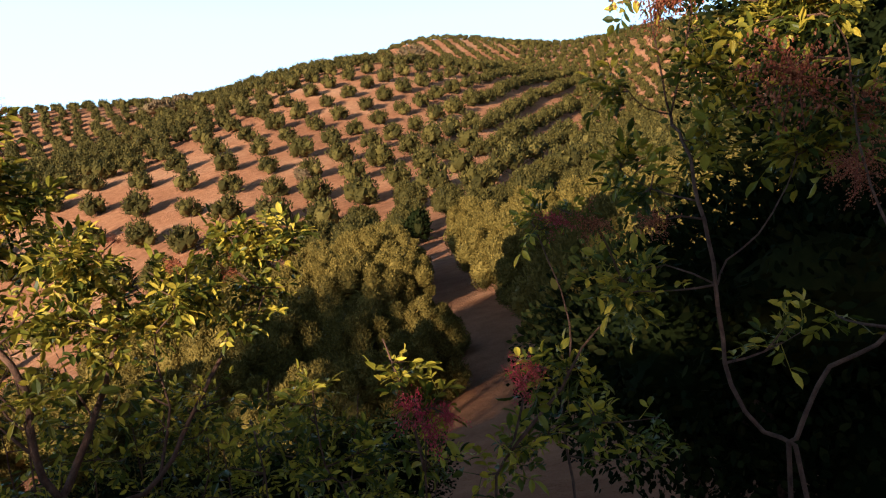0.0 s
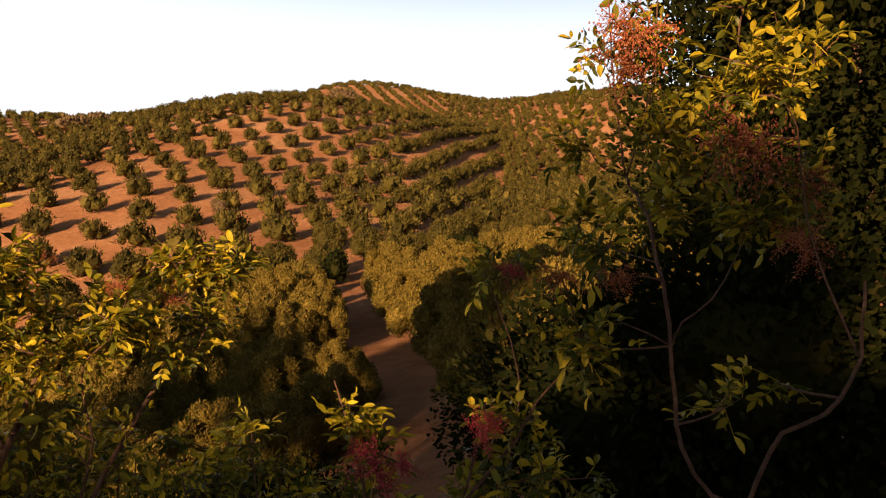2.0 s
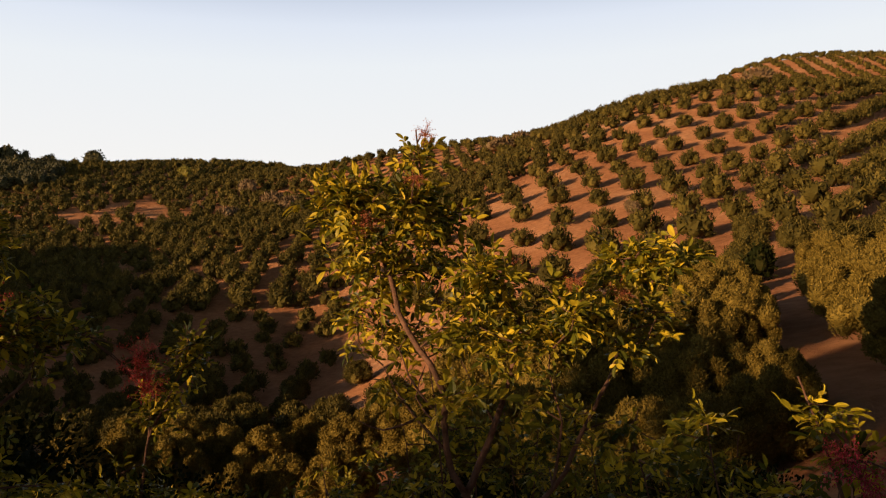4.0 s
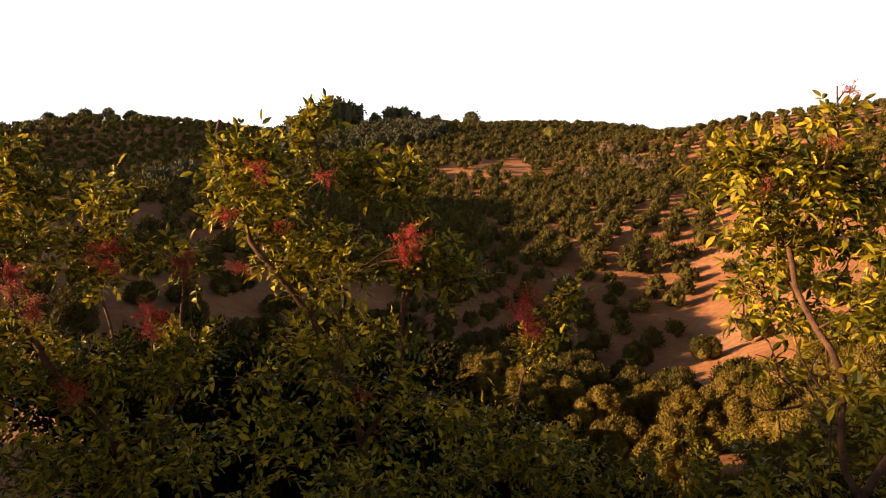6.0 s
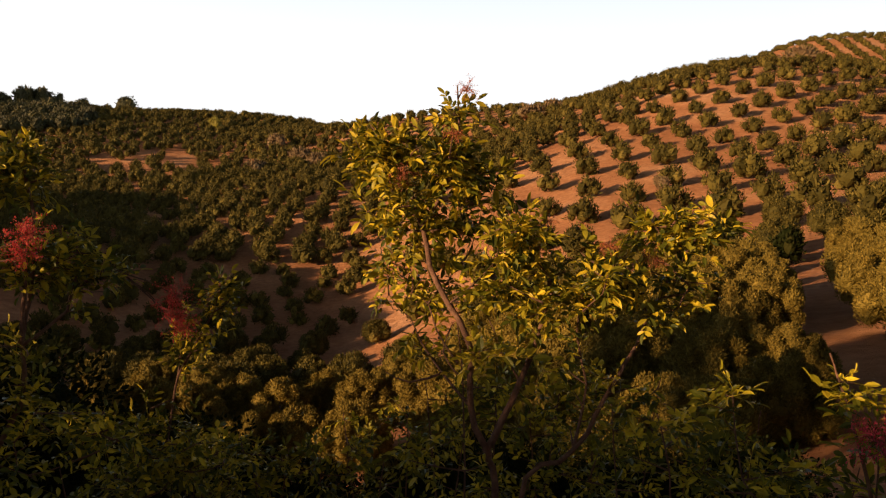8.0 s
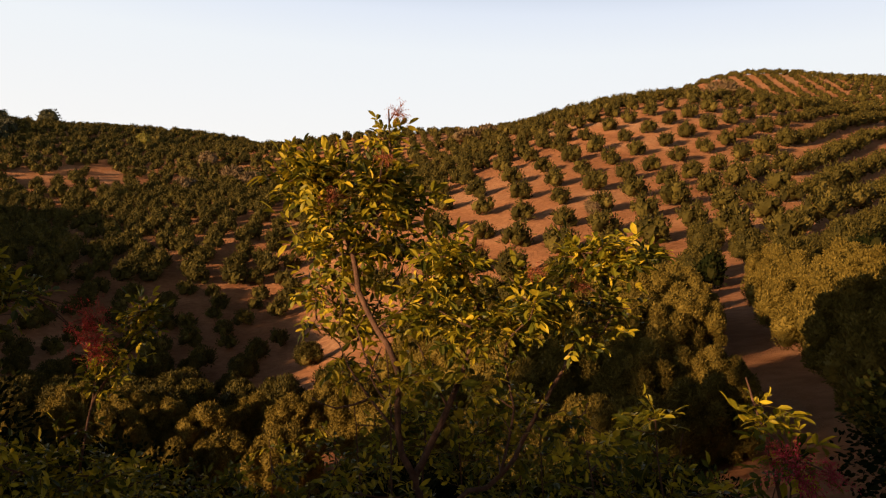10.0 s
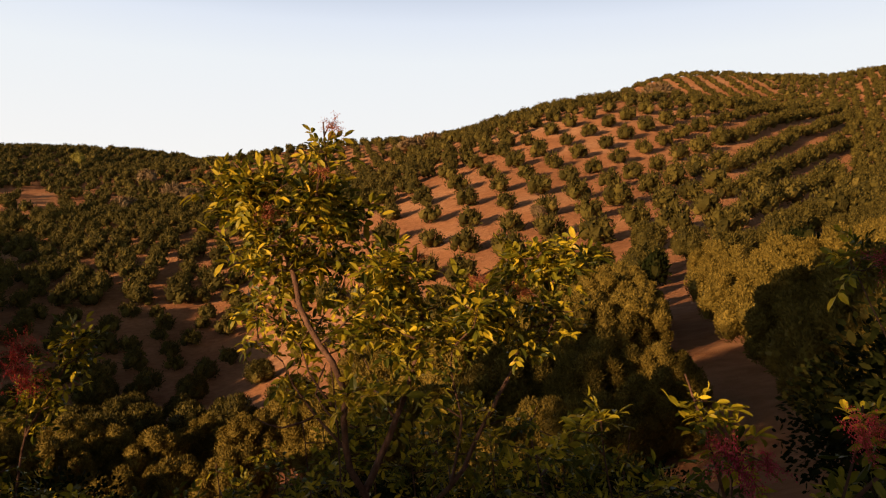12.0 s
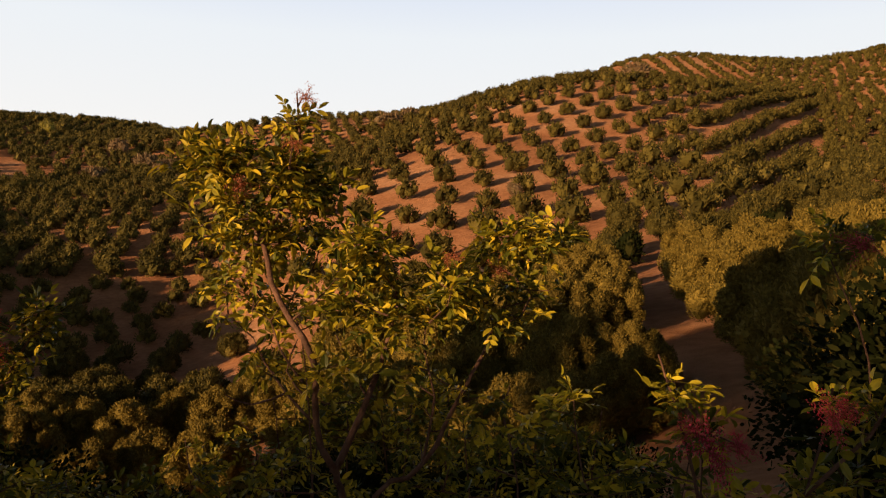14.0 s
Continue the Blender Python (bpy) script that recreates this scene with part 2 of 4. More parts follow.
def tube(points, r0, r1, sides=6):
    """Verts and faces of a tapered limb along points."""
    V, F = [], []
    pts = [Vector(p) for p in points]
    for i, p in enumerate(pts):
        d = (pts[min(i + 1, len(pts) - 1)] - pts[max(i - 1, 0)]).normalized()
        x = d.cross(Vector((0.3, 0.9, 0.2))).normalized()
        y = d.cross(x)
        r = r0 + (r1 - r0) * i / (len(pts) - 1)
        V += [tuple(p + (x * math.cos(2 * math.pi * k / sides) + y * math.sin(2 * math.pi * k / sides)) * r) for k in range(sides)]
    for i in range(len(pts) - 1):
        F += [(i * sides + k, i * sides + (k + 1) % sides, (i + 1) * sides + (k + 1) % sides, (i + 1) * sides + k) for k in range(sides)]
    F += [tuple(range(sides))[::-1], tuple((len(pts) - 1) * sides + k for k in range(sides))]
    return V, F


def joined(pieces):
    V, F = [], []
    for v, f in pieces:
        o = len(V)
        V += v
        F += [tuple(i + o for i in q) for q in f]
    return V, F


def olive_trunk(seed):
    rng = random.Random(seed)
    top = (rng.uniform(-0.15, 0.15), rng.uniform(-0.15, 0.15), 0.9)
    limbs = [tube([(0, 0, -0.4), (0.05, 0, 0.1), (0.0, 0.04, 0.5), top], 0.34, 0.2, 8)]
    for k in range(3):
        a = 2.1 * k + rng.uniform(-0.4, 0.4)
        limbs.append(tube([top, (math.cos(a) * 0.4, math.sin(a) * 0.4, 1.35), (math.cos(a) * 0.85, math.sin(a) * 0.85, 2.1)], 0.16, 0.06, 6))
    return joined(limbs)


def olive_tree(x, y, turn, size, crown_mesh, trunk_mesh, label, group, name="olive_tree"):
    ob = new(name)
    part("trunk", trunk_mesh, ob, "gnarled grey trunk")
    part("crown", crown_mesh, ob)
    ob.matrix_world = pose(x, y, height(x, y), 0, 0, turn) @ Matrix.Diagonal((size, size, size, 1))
    return tagged(ob, label, "tree", group)


TRUNKS = [mesh_of("olive_trunk", *olive_trunk(k), GREY_BARK, True) for k in range(3)]
NEAR = [mesh_of("near_crown", *crown(10 + k, 26000, 0.10, 0.050, lobes=40, spread=1.55, size=0.43, tall=1.7, base=1.15, fill=0.80, inner=0.80, upright=0.8, dome=True, facing=1.8, facets=(6, 9), ragged=0.3), SUNLIT_OLIVE) for k in range(4)]
MID = [mesh_of("mid_crown", *crown(30 + k, 5200, 0.19, 0.085, lobes=20, spread=1.3, size=0.66, tall=1.35, base=1.3, fill=0.80, inner=0.78, upright=0.7, dome=True, facing=1.5, ragged=0.25), OLIVE) for k in range(6)]

# the few big olives on the terrace beyond the bank: bearing, distance, size
rng = random.Random(5)
k = 0
for bearing, dist, size in [(11.6, 30, 1.03), (13.0, 40, 1.20), (9.4, 36, 1.08), (14.6, 47, 1.03), (8.0, 26, 0.97), (11.4, 21, 0.82), (14.2, 22, 0.68), (6.0, 30, 1.08), (14.6, 31, 0.9), (15.0, 40, 0.9), (10.8, 50, 1.14), (8.4, 60, 1.14), (13.2, 62, 1.14),
                            (21.8, 47, 1.2), (25.6, 43, 1.15), (20.8, 66, 1.2), (29.6, 48, 1.25), (25.4, 58, 1.2), (33.6, 44, 1.25), (31.4, 62, 1.2), (37.6, 42, 1.3), (41.0, 52, 1.37), (46.0, 38, 1.37), (36.0, 60, 1.25), (15.2, 36, 0.8), (22.9, 36, 1.0),
                            (28.0, 35, 1.25), (32.6, 33, 1.31), (38.0, 32, 1.37), (24.8, 30, 1.0), (27.6, 23.5, 1.1), (32.4, 22, 1.14), (37.0, 22, 1.20), (42.0, 25, 1.25), (30.4, 16.5, 0.91), (35.0, 16, 0.97),
                            (12.0, 15.5, 0.62), (16.4, 17.2, 0.62), (17.4, 22, 0.62), (8.0, 16.5, 0.66), (3.6, 15.5, 0.6), (-1.0, 15.5, 0.6), (-7.6, 20, 0.72), (-16.2, 25, 0.76), (-20.4, 26, 0.76), (-24.6, 25, 0.72), (-12.7, 19, 0.44), (-9.4, 29, 0.95), (-5.6, 25, 0.95), (-1.5, 21, 0.95), (2.6, 20, 0.95), (5.4, 24, 1.0), (-3.0, 33, 1.1), (2.0, 30, 1.1), (6.5, 38, 1.1), (3.4, 46, 1.1), (-6.5, 40, 1.1), (-1.0, 44, 1.1), (0.6, 57, 1.1), (-5.0, 54, 1.1),
                            (-11.8, 36, 1.0), (-15.0, 33, 0.9), (-18.4, 35, 0.95), (-21.6, 33, 0.9), (-25.0, 35, 0.95), (-28.4, 33, 0.9), (-31.8, 35, 0.95), (-35.4, 33, 0.9), (-27.6, 44, 1.0), (-31.0, 47, 1.0),
                            (-40, 40, 0.9), (-46, 43, 1.0), (-52, 40, 0.95), (-44, 52, 1.0), (-57, 46, 1.0), (-49, 34, 0.85), (-42, 30, 0.8)]:
    a = radians(bearing)
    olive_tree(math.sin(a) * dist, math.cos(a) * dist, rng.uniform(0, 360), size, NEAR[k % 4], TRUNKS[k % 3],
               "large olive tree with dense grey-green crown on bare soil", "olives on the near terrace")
    k += 1

# the groves: a staggered planting on the main hill, looser old trees across the valley
def bare(x, y):
    """Open soil where no tree stands."""
    d, b = math.hypot(x, y), math.degrees(math.atan2(x, y))
    if d < 62 and b > -8 or d < 44 or b < -36 and d < 118 and (x * 1.7 + y * 2.9) % 9 < 1.5:
        return True
    wood = -49 < b < -35.5 and 372 < d < 470
    thin = abs(math.sin(x * 1.9 + y * 3.7) * 291.7) % 1
    scar = wood or ((b + 30) / 5.5) ** 2 + ((d - 306) / 26) ** 2 < 1 and thin < 0.6
    slope = ((b + 16.5) / 8.5) ** 2 + ((d - 98) / 38) ** 2 < 1 and thin < 0.5
    return scar or slope or ((b + 62) / 3) ** 2 + ((d - 290) / 22) ** 2 < 1


def plot(origin, along, across, loose, sizes, inside, bow=0.0, shear=0.0):
    """Trees of one plot, in rows that may bow a little with the slope, where inside(distance, bearing, line) holds."""
    for i in range(-130, 131):
        side = -bow * min(i, 5) ** 2 + (5 * -bow * (i - 5) if i > 5 else 0)
        for j in range(-130, 131):
            x = origin[0] + along[0] * i + across[0] * j + side - 0.05 * shear * i * j + rng.uniform(-loose, loose)
            y = origin[1] + along[1] * i + across[1] * j + 0.25 * shear * i * j + rng.uniform(-loose, loose)
            d, b = math.hypot(x, y), math.degrees(math.atan2(x, y))
            if d < 520 and b > -13 - (d - 150) * 0.02 and inside(d, b, lines(x, y)) and not bare(x, y):
                spots.append((d, x, y, rng.uniform(*sizes)))


def lines(x, y):
    """On which line of the main planting a place lies, counted to the right along the slope."""
    return ((x - 21.0) * 7.64 - (y - 158.0) * 7.9) / (7.59 * 7.64 + 10.85 * 7.9)


def dense_edge(d):
    """The line left of which the trees stand closer; it swings out towards the foot of the hill."""
    return -3.6 + max(0.0, 172 - d) * 0.06


spots = []
plot((21.0, 158.0), (7.59, -10.85), (7.9, 7.64), 0.7, (1.28, 1.58), lambda d, b, n: d < 300 and b < 21.5 and n > dense_edge(d), 0.55, 1.0)
plot((75, 157), (4.3, 4.9), (6.3, -10.2), 0.8, (1.15, 1.45), lambda d, b, n: d < 330 and 21.5 <= b < 29 and n > -3.6)
plot((-22, 187), (5.6, -10.0), (5.9, 3.3), 0.9, (1.35, 1.65), lambda d, b, n: d < 250 and n <= dense_edge(d))
plot((0, 203), (6.5, 3.2), (-1.8, 8.2), 1.0, (1.2, 1.5), lambda d, b, n: 250 <= d < 300 and n <= -3.6)
plot((0, 303), (5.6, 2.0), (-1.2, 6.2), 1.2, (0.85, 1.1), lambda d, b, n: 300 <= d and b < 12.5)
plot((113, 400), (0.6, 6.0), (8.3, -0.4), 0.5, (0.85, 1.05), lambda d, b, n: d >= 330 and 12.5 <= b < 25.0)
plot((160, 330), (6.0, 2.0), (-1.6, 6.2), 1.3, (0.85, 1.15), lambda d, b, n: d >= 330 and 25.0 <= b < 56 or b >= 29)
for i in range(-95, 25):
    for j in range(-12, 100):
        x, y = i * 6.6 - j * 1.2 + rng.uniform(-1.8, 1.8), j * 6.4 + i * 1.5 + rng.uniform(-1.8, 1.8)
        d, b = math.hypot(x, y), math.degrees(math.atan2(x, y))
        if 45 < d < 520 and -69 < b < -13 - (d - 150) * 0.02 and not bare(x, y):
            spots.append((d, x, y, rng.uniform(0.8, 1.15) if d < 150 else rng.uniform(1.0, 1.5)))
# trees wholly behind a ridge are left out
bearings, steps = np.radians(np.arange(-71, 59)), np.arange(40.0, 530.0, 5.0)
rise = np.maximum.accumulate((ground_z(np.outer(np.sin(bearings), steps), np.outer(np.cos(bearings), steps)) - 1.6) / steps, axis=1)


def seen(d, x, y):
    i = int(round(math.degrees(math.atan2(x, y)))) + 71
    return (height(x, y) + 5.5 - 1.6) / d > rise[min(max(i, 0), 129), max(int((d - 50) / 5), 0)]


spots = [q for q in spots if seen(*q[:3])]
spots.sort()
single = [s for s in spots if s[0] < 260][:300]
for k, (d, x, y, size) in enumerate(single):
    olive_tree(x, y, rng.uniform(0, 360), size, MID[k % 6], TRUNKS[k % 3],
               "olive tree with rounded grey-green crown on red hillside", "olive grove rows")

FAR = [crown(60 + k, 420, 0.42, 0.19, lobes=9, spread=1.25, size=0.8, tall=1.3, base=1.3, fill=0.8, dome=True, facets=(4, 6)) for k in range(6)]
FARTHEST = [crown(80 + k, 130, 0.6, 0.3, lobes=5, size=1.0, spread=1.45, base=1.3, upright=0.5, facets=(4, 6)) for k in range(6)]
FAR, FARTHEST = [[(np.array(v), f) for v, f in shapes] for shapes in (FAR, FARTHEST)]


def grove(name, places, shapes, mat, label):
    VV, FF, o = [], [], 0
    for k, (d, x, y, s) in enumerate(places):
        v, f = shapes[k % len(shapes)]
        a = rng.uniform(0, 6.28)
        c, sn = math.cos(a) * s, math.sin(a) * s
        q = np.stack([v[:, 0] * c - v[:, 1] * sn + x, v[:, 0] * sn + v[:, 1] * c + y, v[:, 2] * s + height(x, y)], 1)
        VV.append(q)
        FF += [[i + o for i in t] for t in f]
        o += len(v)
    ob = new(name, mesh_of(name, np.concatenate(VV).tolist(), FF, mat))
    return tagged(ob, label, "trees", kind="stuff")


grove("olive_grove", [s for s in spots[300:] if s[0] < 300], FAR, OLIVE, "olive groves in rows over the hillsides")
grove("far_olive_grove", [s for s in spots if s[0] >= 300], FARTHEST, OLIVE, "distant olive groves in rows up to the ridges")


# ---- woods on the ridge and dry scrub across the valley ----
def polar(bearing, dist):
    a = radians(bearing)
    return math.sin(a) * dist, math.cos(a) * dist


def lone_tree(name, bearing, dist, width, tall, mat, label, seed, stem=0.25, category="tree"):
    """A tree with a rounded crown over a bare stem."""
    x, y = polar(bearing, dist)
    ob = tagged(new(name), label, category)
    h = tall * stem
    v, f = crown(seed, 420, 0.12 * width, 0.06 * width, lobes=8, spread=width * 0.28, size=width * 0.24, tall=(tall - h) / (width * 0.75), base=h + (tall - h) * 0.36, upright=0.5)
    part("trunk", mesh_of("trunk", *joined([tube([(0, 0, -0.5), (0.1, 0, h * 0.6), (0, 0.1, h * 1.6)], width * 0.05, width * 0.03), tube([(0, 0.05, h), (width * 0.12, 0, h * 1.7)], width * 0.03, width * 0.015)]), GREY_BARK, True), ob)
    part("crown", mesh_of("crown", v, f, mat), ob)
    ob.matrix_world = pose(x, y, height(x, y), 0, 0, rng.uniform(0, 360))
    return ob


for bearing, dist, width, tall in [(-45.6, 456, 20, 22), (-44.2, 452, 22, 29), (-42.7, 456, 19, 23), (-40.8, 458, 10, 13), (-39.6, 458, 13, 17), (-38.4, 458, 12, 16), (-37.5, 458, 6, 12), (-46.8, 456, 17, 15), (-48.0, 458, 9, 9)]:
    lone_tree("pine_tree", bearing, dist, width, tall, PINE, "dark rounded pine tree on the ridge", int(-bearing * 10), 0.12)
for bearing, dist, width, tall in [(-36.0, 458, 8, 9), (-33.2, 456, 12, 11), (-36.6, 458, 6, 6)]:
    lone_tree("pine_tree", bearing, dist, width, tall, PINE, "small lone pine tree on the skyline", int(-bearing * 10), 0.1)
wood = []
for _ in range(330):
    x, y = polar(rng.uniform(-49, -35.5), rng.uniform(374, 452))
    wood.append((0, x, y, rng.uniform(1.2, 2.3)))
grove("pine_wood", wood, FARTHEST, PINE, "dark pine wood below the ridge")
lone_tree("poplar_tree", -26.9, 400, 8, 9, GOLDEN, "yellow-leaved tree among the olives", 7, 0.1)
for bearing, dist, width, tall in [(-56.8, 170, 8, 8), (-54.8, 176, 9, 9), (-52.6, 172, 8, 8), (-50.6, 178, 8, 8), (-55.0, 300, 14, 11), (-61.6, 466, 9, 9), (-60.2, 468, 8, 9), (-63.9, 455, 9, 8), (-62.4, 462, 7, 7), (-58.6, 468, 8, 7)]:
    lone_tree("pine_tree", bearing, dist, width, tall, PINE, "rounded pine tree below the far hill", int(-bearing * 7), 0.1)
for bearing, dist, width, tall in [(-61.5, 330, 9, 6), (-22.4, 330, 9, 9), (-20.6, 300, 11, 8), (-19.4, 290, 9, 7), (-24.0, 280, 9, 6), (16.8, 300, 14, 7), (7.5, 138, 3.2, 3.0), (-2.2, 296, 16, 6), (-0.6, 300, 12, 5)]:
    lone_tree("dry_bush", bearing, dist, width, tall, SCRUB, "brown dry bush on the slope", int(bearing * 5 + 700), 0.05, "bush")

for bearing, dist, width, tall in [(16.3, 74, 3.6, 4.0), (26.6, 70, 3.6, 4.0), (33.5, 66, 3.4, 3.6)]:
    lone_tree("holm_oak", bearing, dist, width, tall, SHADED_HOLM, "small dark holm oak between the olives", int(bearing * 10), 0.08)

# ---- wild shrubs in front of the bank ----
def leaflet(base, along, up, length, width):
    """A pointed oval leaflet, folded along its rib."""
    side = along.cross(up).normalized()
    V = []
    for s, w, dz in ((0.0, 0.0, 0), (0.28, 0.8, 0.02), (0.6, 0.95, 0.0), (0.85, 0.5, -0.04), (1.0, 0.0, -0.10)):
        c = base + along * (length * s) + up * (length * dz)
        if w == 0:
            V.append(c)
        else:
            V += [c + side * (width * w * 0.5) + up * (width * 0.16), c, c - side * (width * w * 0.5) + up * (width * 0.16)]
    F = [(0, 2, 1), (0, 3, 2), (1, 2, 5, 4), (2, 3, 6, 5), (4, 5, 8, 7), (5, 6, 9, 8), (7, 8, 10), (8, 9, 10)]
    return [tuple(v) for v in V], F


def pinnate(seed, pairs, size=1.0):
    """A leaf of paired leaflets along +x, with its stalk."""
    r = random.Random(seed)
    pieces = []
    ln = (0.020 + 0.021 * pairs) * size
    bend = r.uniform(-0.1, 0.55)
    spine = [Vector((ln * s, 0, -bend * ln * s * s)) for s in (0, 0.35, 0.7, 1.0)]
    pieces.append(tube(spine, 0.0011, 0.0007, 3))
    for k in range(pairs):
        s = 0.35 + 0.55 * k / max(pairs - 1, 1)
        p = Vector((ln * s, 0, -bend * ln * s * s))
        for sd in (-1, 1):
            if r.random() < 0.12:
                continue
            d = Vector((0.5 + r.uniform(-0.25, 0.35), sd, r.uniform(-0.6, 0.45))).normalized()
            up = (Vector((0, 0, 1)) + Vector((r.uniform(-0.8, 0.8), r.uniform(-0.8, 0.8), 0))).normalized()
            pieces.append(leaflet(p, d, (up - d * up.dot(d)).normalized(), 0.036 * size * r.uniform(0.75, 1.2), 0.0165 * size * r.uniform(0.8, 1.2)))
    d = Vector((1, r.uniform(-0.3, 0.3), r.uniform(-0.7, 0.2))).normalized()
    pieces.append(leaflet(spine[-1], d, (Vector((0, 0, 1)) - d * d.z).normalized(), 0.042 * size, 0.018 * size))
    return joined(pieces)


PINNATE = [pinnate(k, 1 + k % 3, 0.95 + 0.12 * (k % 4)) for k in range(12)]
PINNATE_MESH = [mesh_of("pinnate_leaf", *p, LEAF) for p in PINNATE]
GOLD_MESH = [mesh_of("yellow_pinnate_leaf", *p, GOLD_LEAF) for p in PINNATE]
PINNATE_NP = [(np.array(v), f) for v, f in PINNATE]


def raceme(seed, mat_mesh_name, mat):
    """A loose cluster of berries on thin forked stalks, about one across."""
    r = random.Random(seed)
    stalks, berries = [], []
    for k in range(20):
        d = Vector((r.gauss(0, 1), r.gauss(0, 1), r.gauss(0, 0.8))).normalized() * r.uniform(0.5, 1.0)
        m = d * 0.5 + Vector((r.uniform(-0.15, 0.15), r.uniform(-0.15, 0.15), 0.12))
        stalks.append(tube([(0, 0, 0), m, d], 0.018, 0.009, 3))
        for q in range(30):
            s = r.uniform(0.2, 1.08)
            c = m * (2 * s * (1 - s)) + d * (s * s) + Vector((r.gauss(0, 1), r.gauss(0, 1), r.gauss(0, 1))) * 0.085
            rad = r.uniform(0.010, 0.023)
            berries.append(blob(c, (rad * r.uniform(0.7, 1.3), rad, rad * r.uniform(0.8, 2.2)), r, 3, 4, 0.25))
    return mesh_of(mat_mesh_name, *joined(berries), mat, True), mesh_of("cluster_stalks", *joined(stalks), STALK)


RED = [raceme(k, "berries", BERRY) for k in range(3)]
ORANGE = [raceme(10 + k, "berries", RUST) for k in range(3)]
ROSE = [raceme(20 + k, "berries", PINK) for k in range(3)]


class Shrub:
    def __init__(self, label, seed, density, fruit, limit=300, leaf_size=1.0, category="shrub", golden=False):
        self.ob = tagged(new("terebinth_shrub"), label, category, "wild shrubs along the bank")
        self.rng = random.Random(seed)
        self.nodes, self.leaves, self.twigs = [], [], []
        self.limit, self.leaf_size, self.density, self.fruit, self.golden = limit, leaf_size, density, fruit, golden

    def stem(self, r0, r1, *points):
        pts = [Vector(p) for p in points]
        if not self.nodes or all((pts[0] - n).length > 0.06 for n in self.nodes):
            g = height(pts[0].x, pts[0].y)
            if pts[0].z > g:
                pts.insert(0, Vector((pts[0].x + 0.05, pts[0].y + 0.04, g - 0.1)))
        fine = []
        for i in range(len(pts) - 1):
            a, b = pts[max(i - 1, 0)], pts[i]
            c, d = pts[i + 1], pts[min(i + 2, len(pts) - 1)]
            steps = max(2, int((c - b).length / 0.05))
            for s in range(steps):
                t = s / steps
                fine.append(0.5 * (2 * b + (c - a) * t + (2 * a - 5 * b + 4 * c - d) * t * t + (3 * b - a - 3 * c + d) * t ** 3))
        fine.append(pts[-1])
        fine = [p + Vector((self.rng.gauss(0, 1), self.rng.gauss(0, 1), 0)) * r1 * 0.5 for p in fine]
        self.nodes += fine
        part("stem", mesh_of("stem", *tube(fine, r0 * 0.68, r1 * 0.68, 7), BARK, True), self.ob)

    def leaf(self, p, out, size):
        r = self.rng
        d = (out + Vector((r.gauss(0, 1), r.gauss(0, 1), r.gauss(-0.25, 1))) * 0.5).normalized()
        up = (Vector((0, 0, 1)) + Vector((r.gauss(0, 1), r.gauss(0, 1), r.gauss(0, 1))) * 0.5)
        y = up.cross(d).normalized()
        size *= 0.86
        m = Matrix((d, y, d.cross(y))).transposed().to_4x4()
        self.leaves.append(Matrix.Translation(p) @ m @ Matrix.Diagonal((size, size, size, 1)))

    def mass(self, centre, radii, shoots):
        """Shoots with leaves that fill a rounded mass, each grown from the nearest wood."""
        r, c = self.rng, Vector(centre)
        for _ in range(int(shoots * self.density)):
            d = Vector((r.gauss(0, 1), r.gauss(0, 1), r.gauss(0, 1))).normalized() * (r.random() ** 0.4)
            tip = c + Vector([d[i] * radii[i] * 0.92 for i in range(3)]) - Vector((0, 0, 0.035))
            low = [n for n in self.nodes if n.z < tip.z + 0.02] or self.nodes
            root = min(low, key=lambda n: (n - tip).length)
            span = (tip - root).length
            mid = root.lerp(tip, 0.5) + Vector((r.gauss(0, 1), r.gauss(0, 1), -0.4)) * span * 0.12
            pts = [root.lerp(mid, s).lerp(mid.lerp(tip, s), s) for s in (0, 0.25, 0.5, 0.75, 1.0)]
            self.nodes += pts[1:] if span > 0.05 else []
            self.twigs.append(tube(pts, 0.0028 + 0.005 * min(span, 0.4), 0.0012, 4))
            out = (tip - root).normalized() if span > 0.01 else Vector((0, 0, 1))
            out = (out * 0.7 + Vector((0, 0, 0.25))).normalized()
            for q in range(r.randint(4, 6)):
                s = max(1.0 - q * 0.028 / max(span, 0.06), 0.2)
                a = 2.4 * q
                side = out.orthogonal().normalized()
                side = (side * math.cos(a) + out.cross(side) * math.sin(a))
                p = root.lerp(mid, s).lerp(mid.lerp(tip, s), s)
                self.leaf(p, (side * (0.3 + 0.15 * q) + out * 0.45), self.leaf_size * r.uniform(0.7, 1.2))

    def cluster(self, at, size):
        r = self.rng
        berries, stalks = r.choice(self.fruit)
        ob = part("fruit_spray", stalks, self.ob, "cluster of small red berries on thin stalks")
        ob.matrix_world = pose(*at, r.uniform(-40, 40), r.uniform(-40, 40), r.uniform(0, 360)) @ Matrix.Diagonal((size * 0.82, size * 0.82, size * 0.82, 1))
        part("fruit", berries, ob, kind="stuff")
        root = min(self.nodes, key=lambda n: (n - Vector(at)).length)
        self.twigs.append(tube([root, root.lerp(Vector(at), 0.5) + Vector((0, 0, 0.01)), Vector(at)], 0.003, 0.0018, 4))

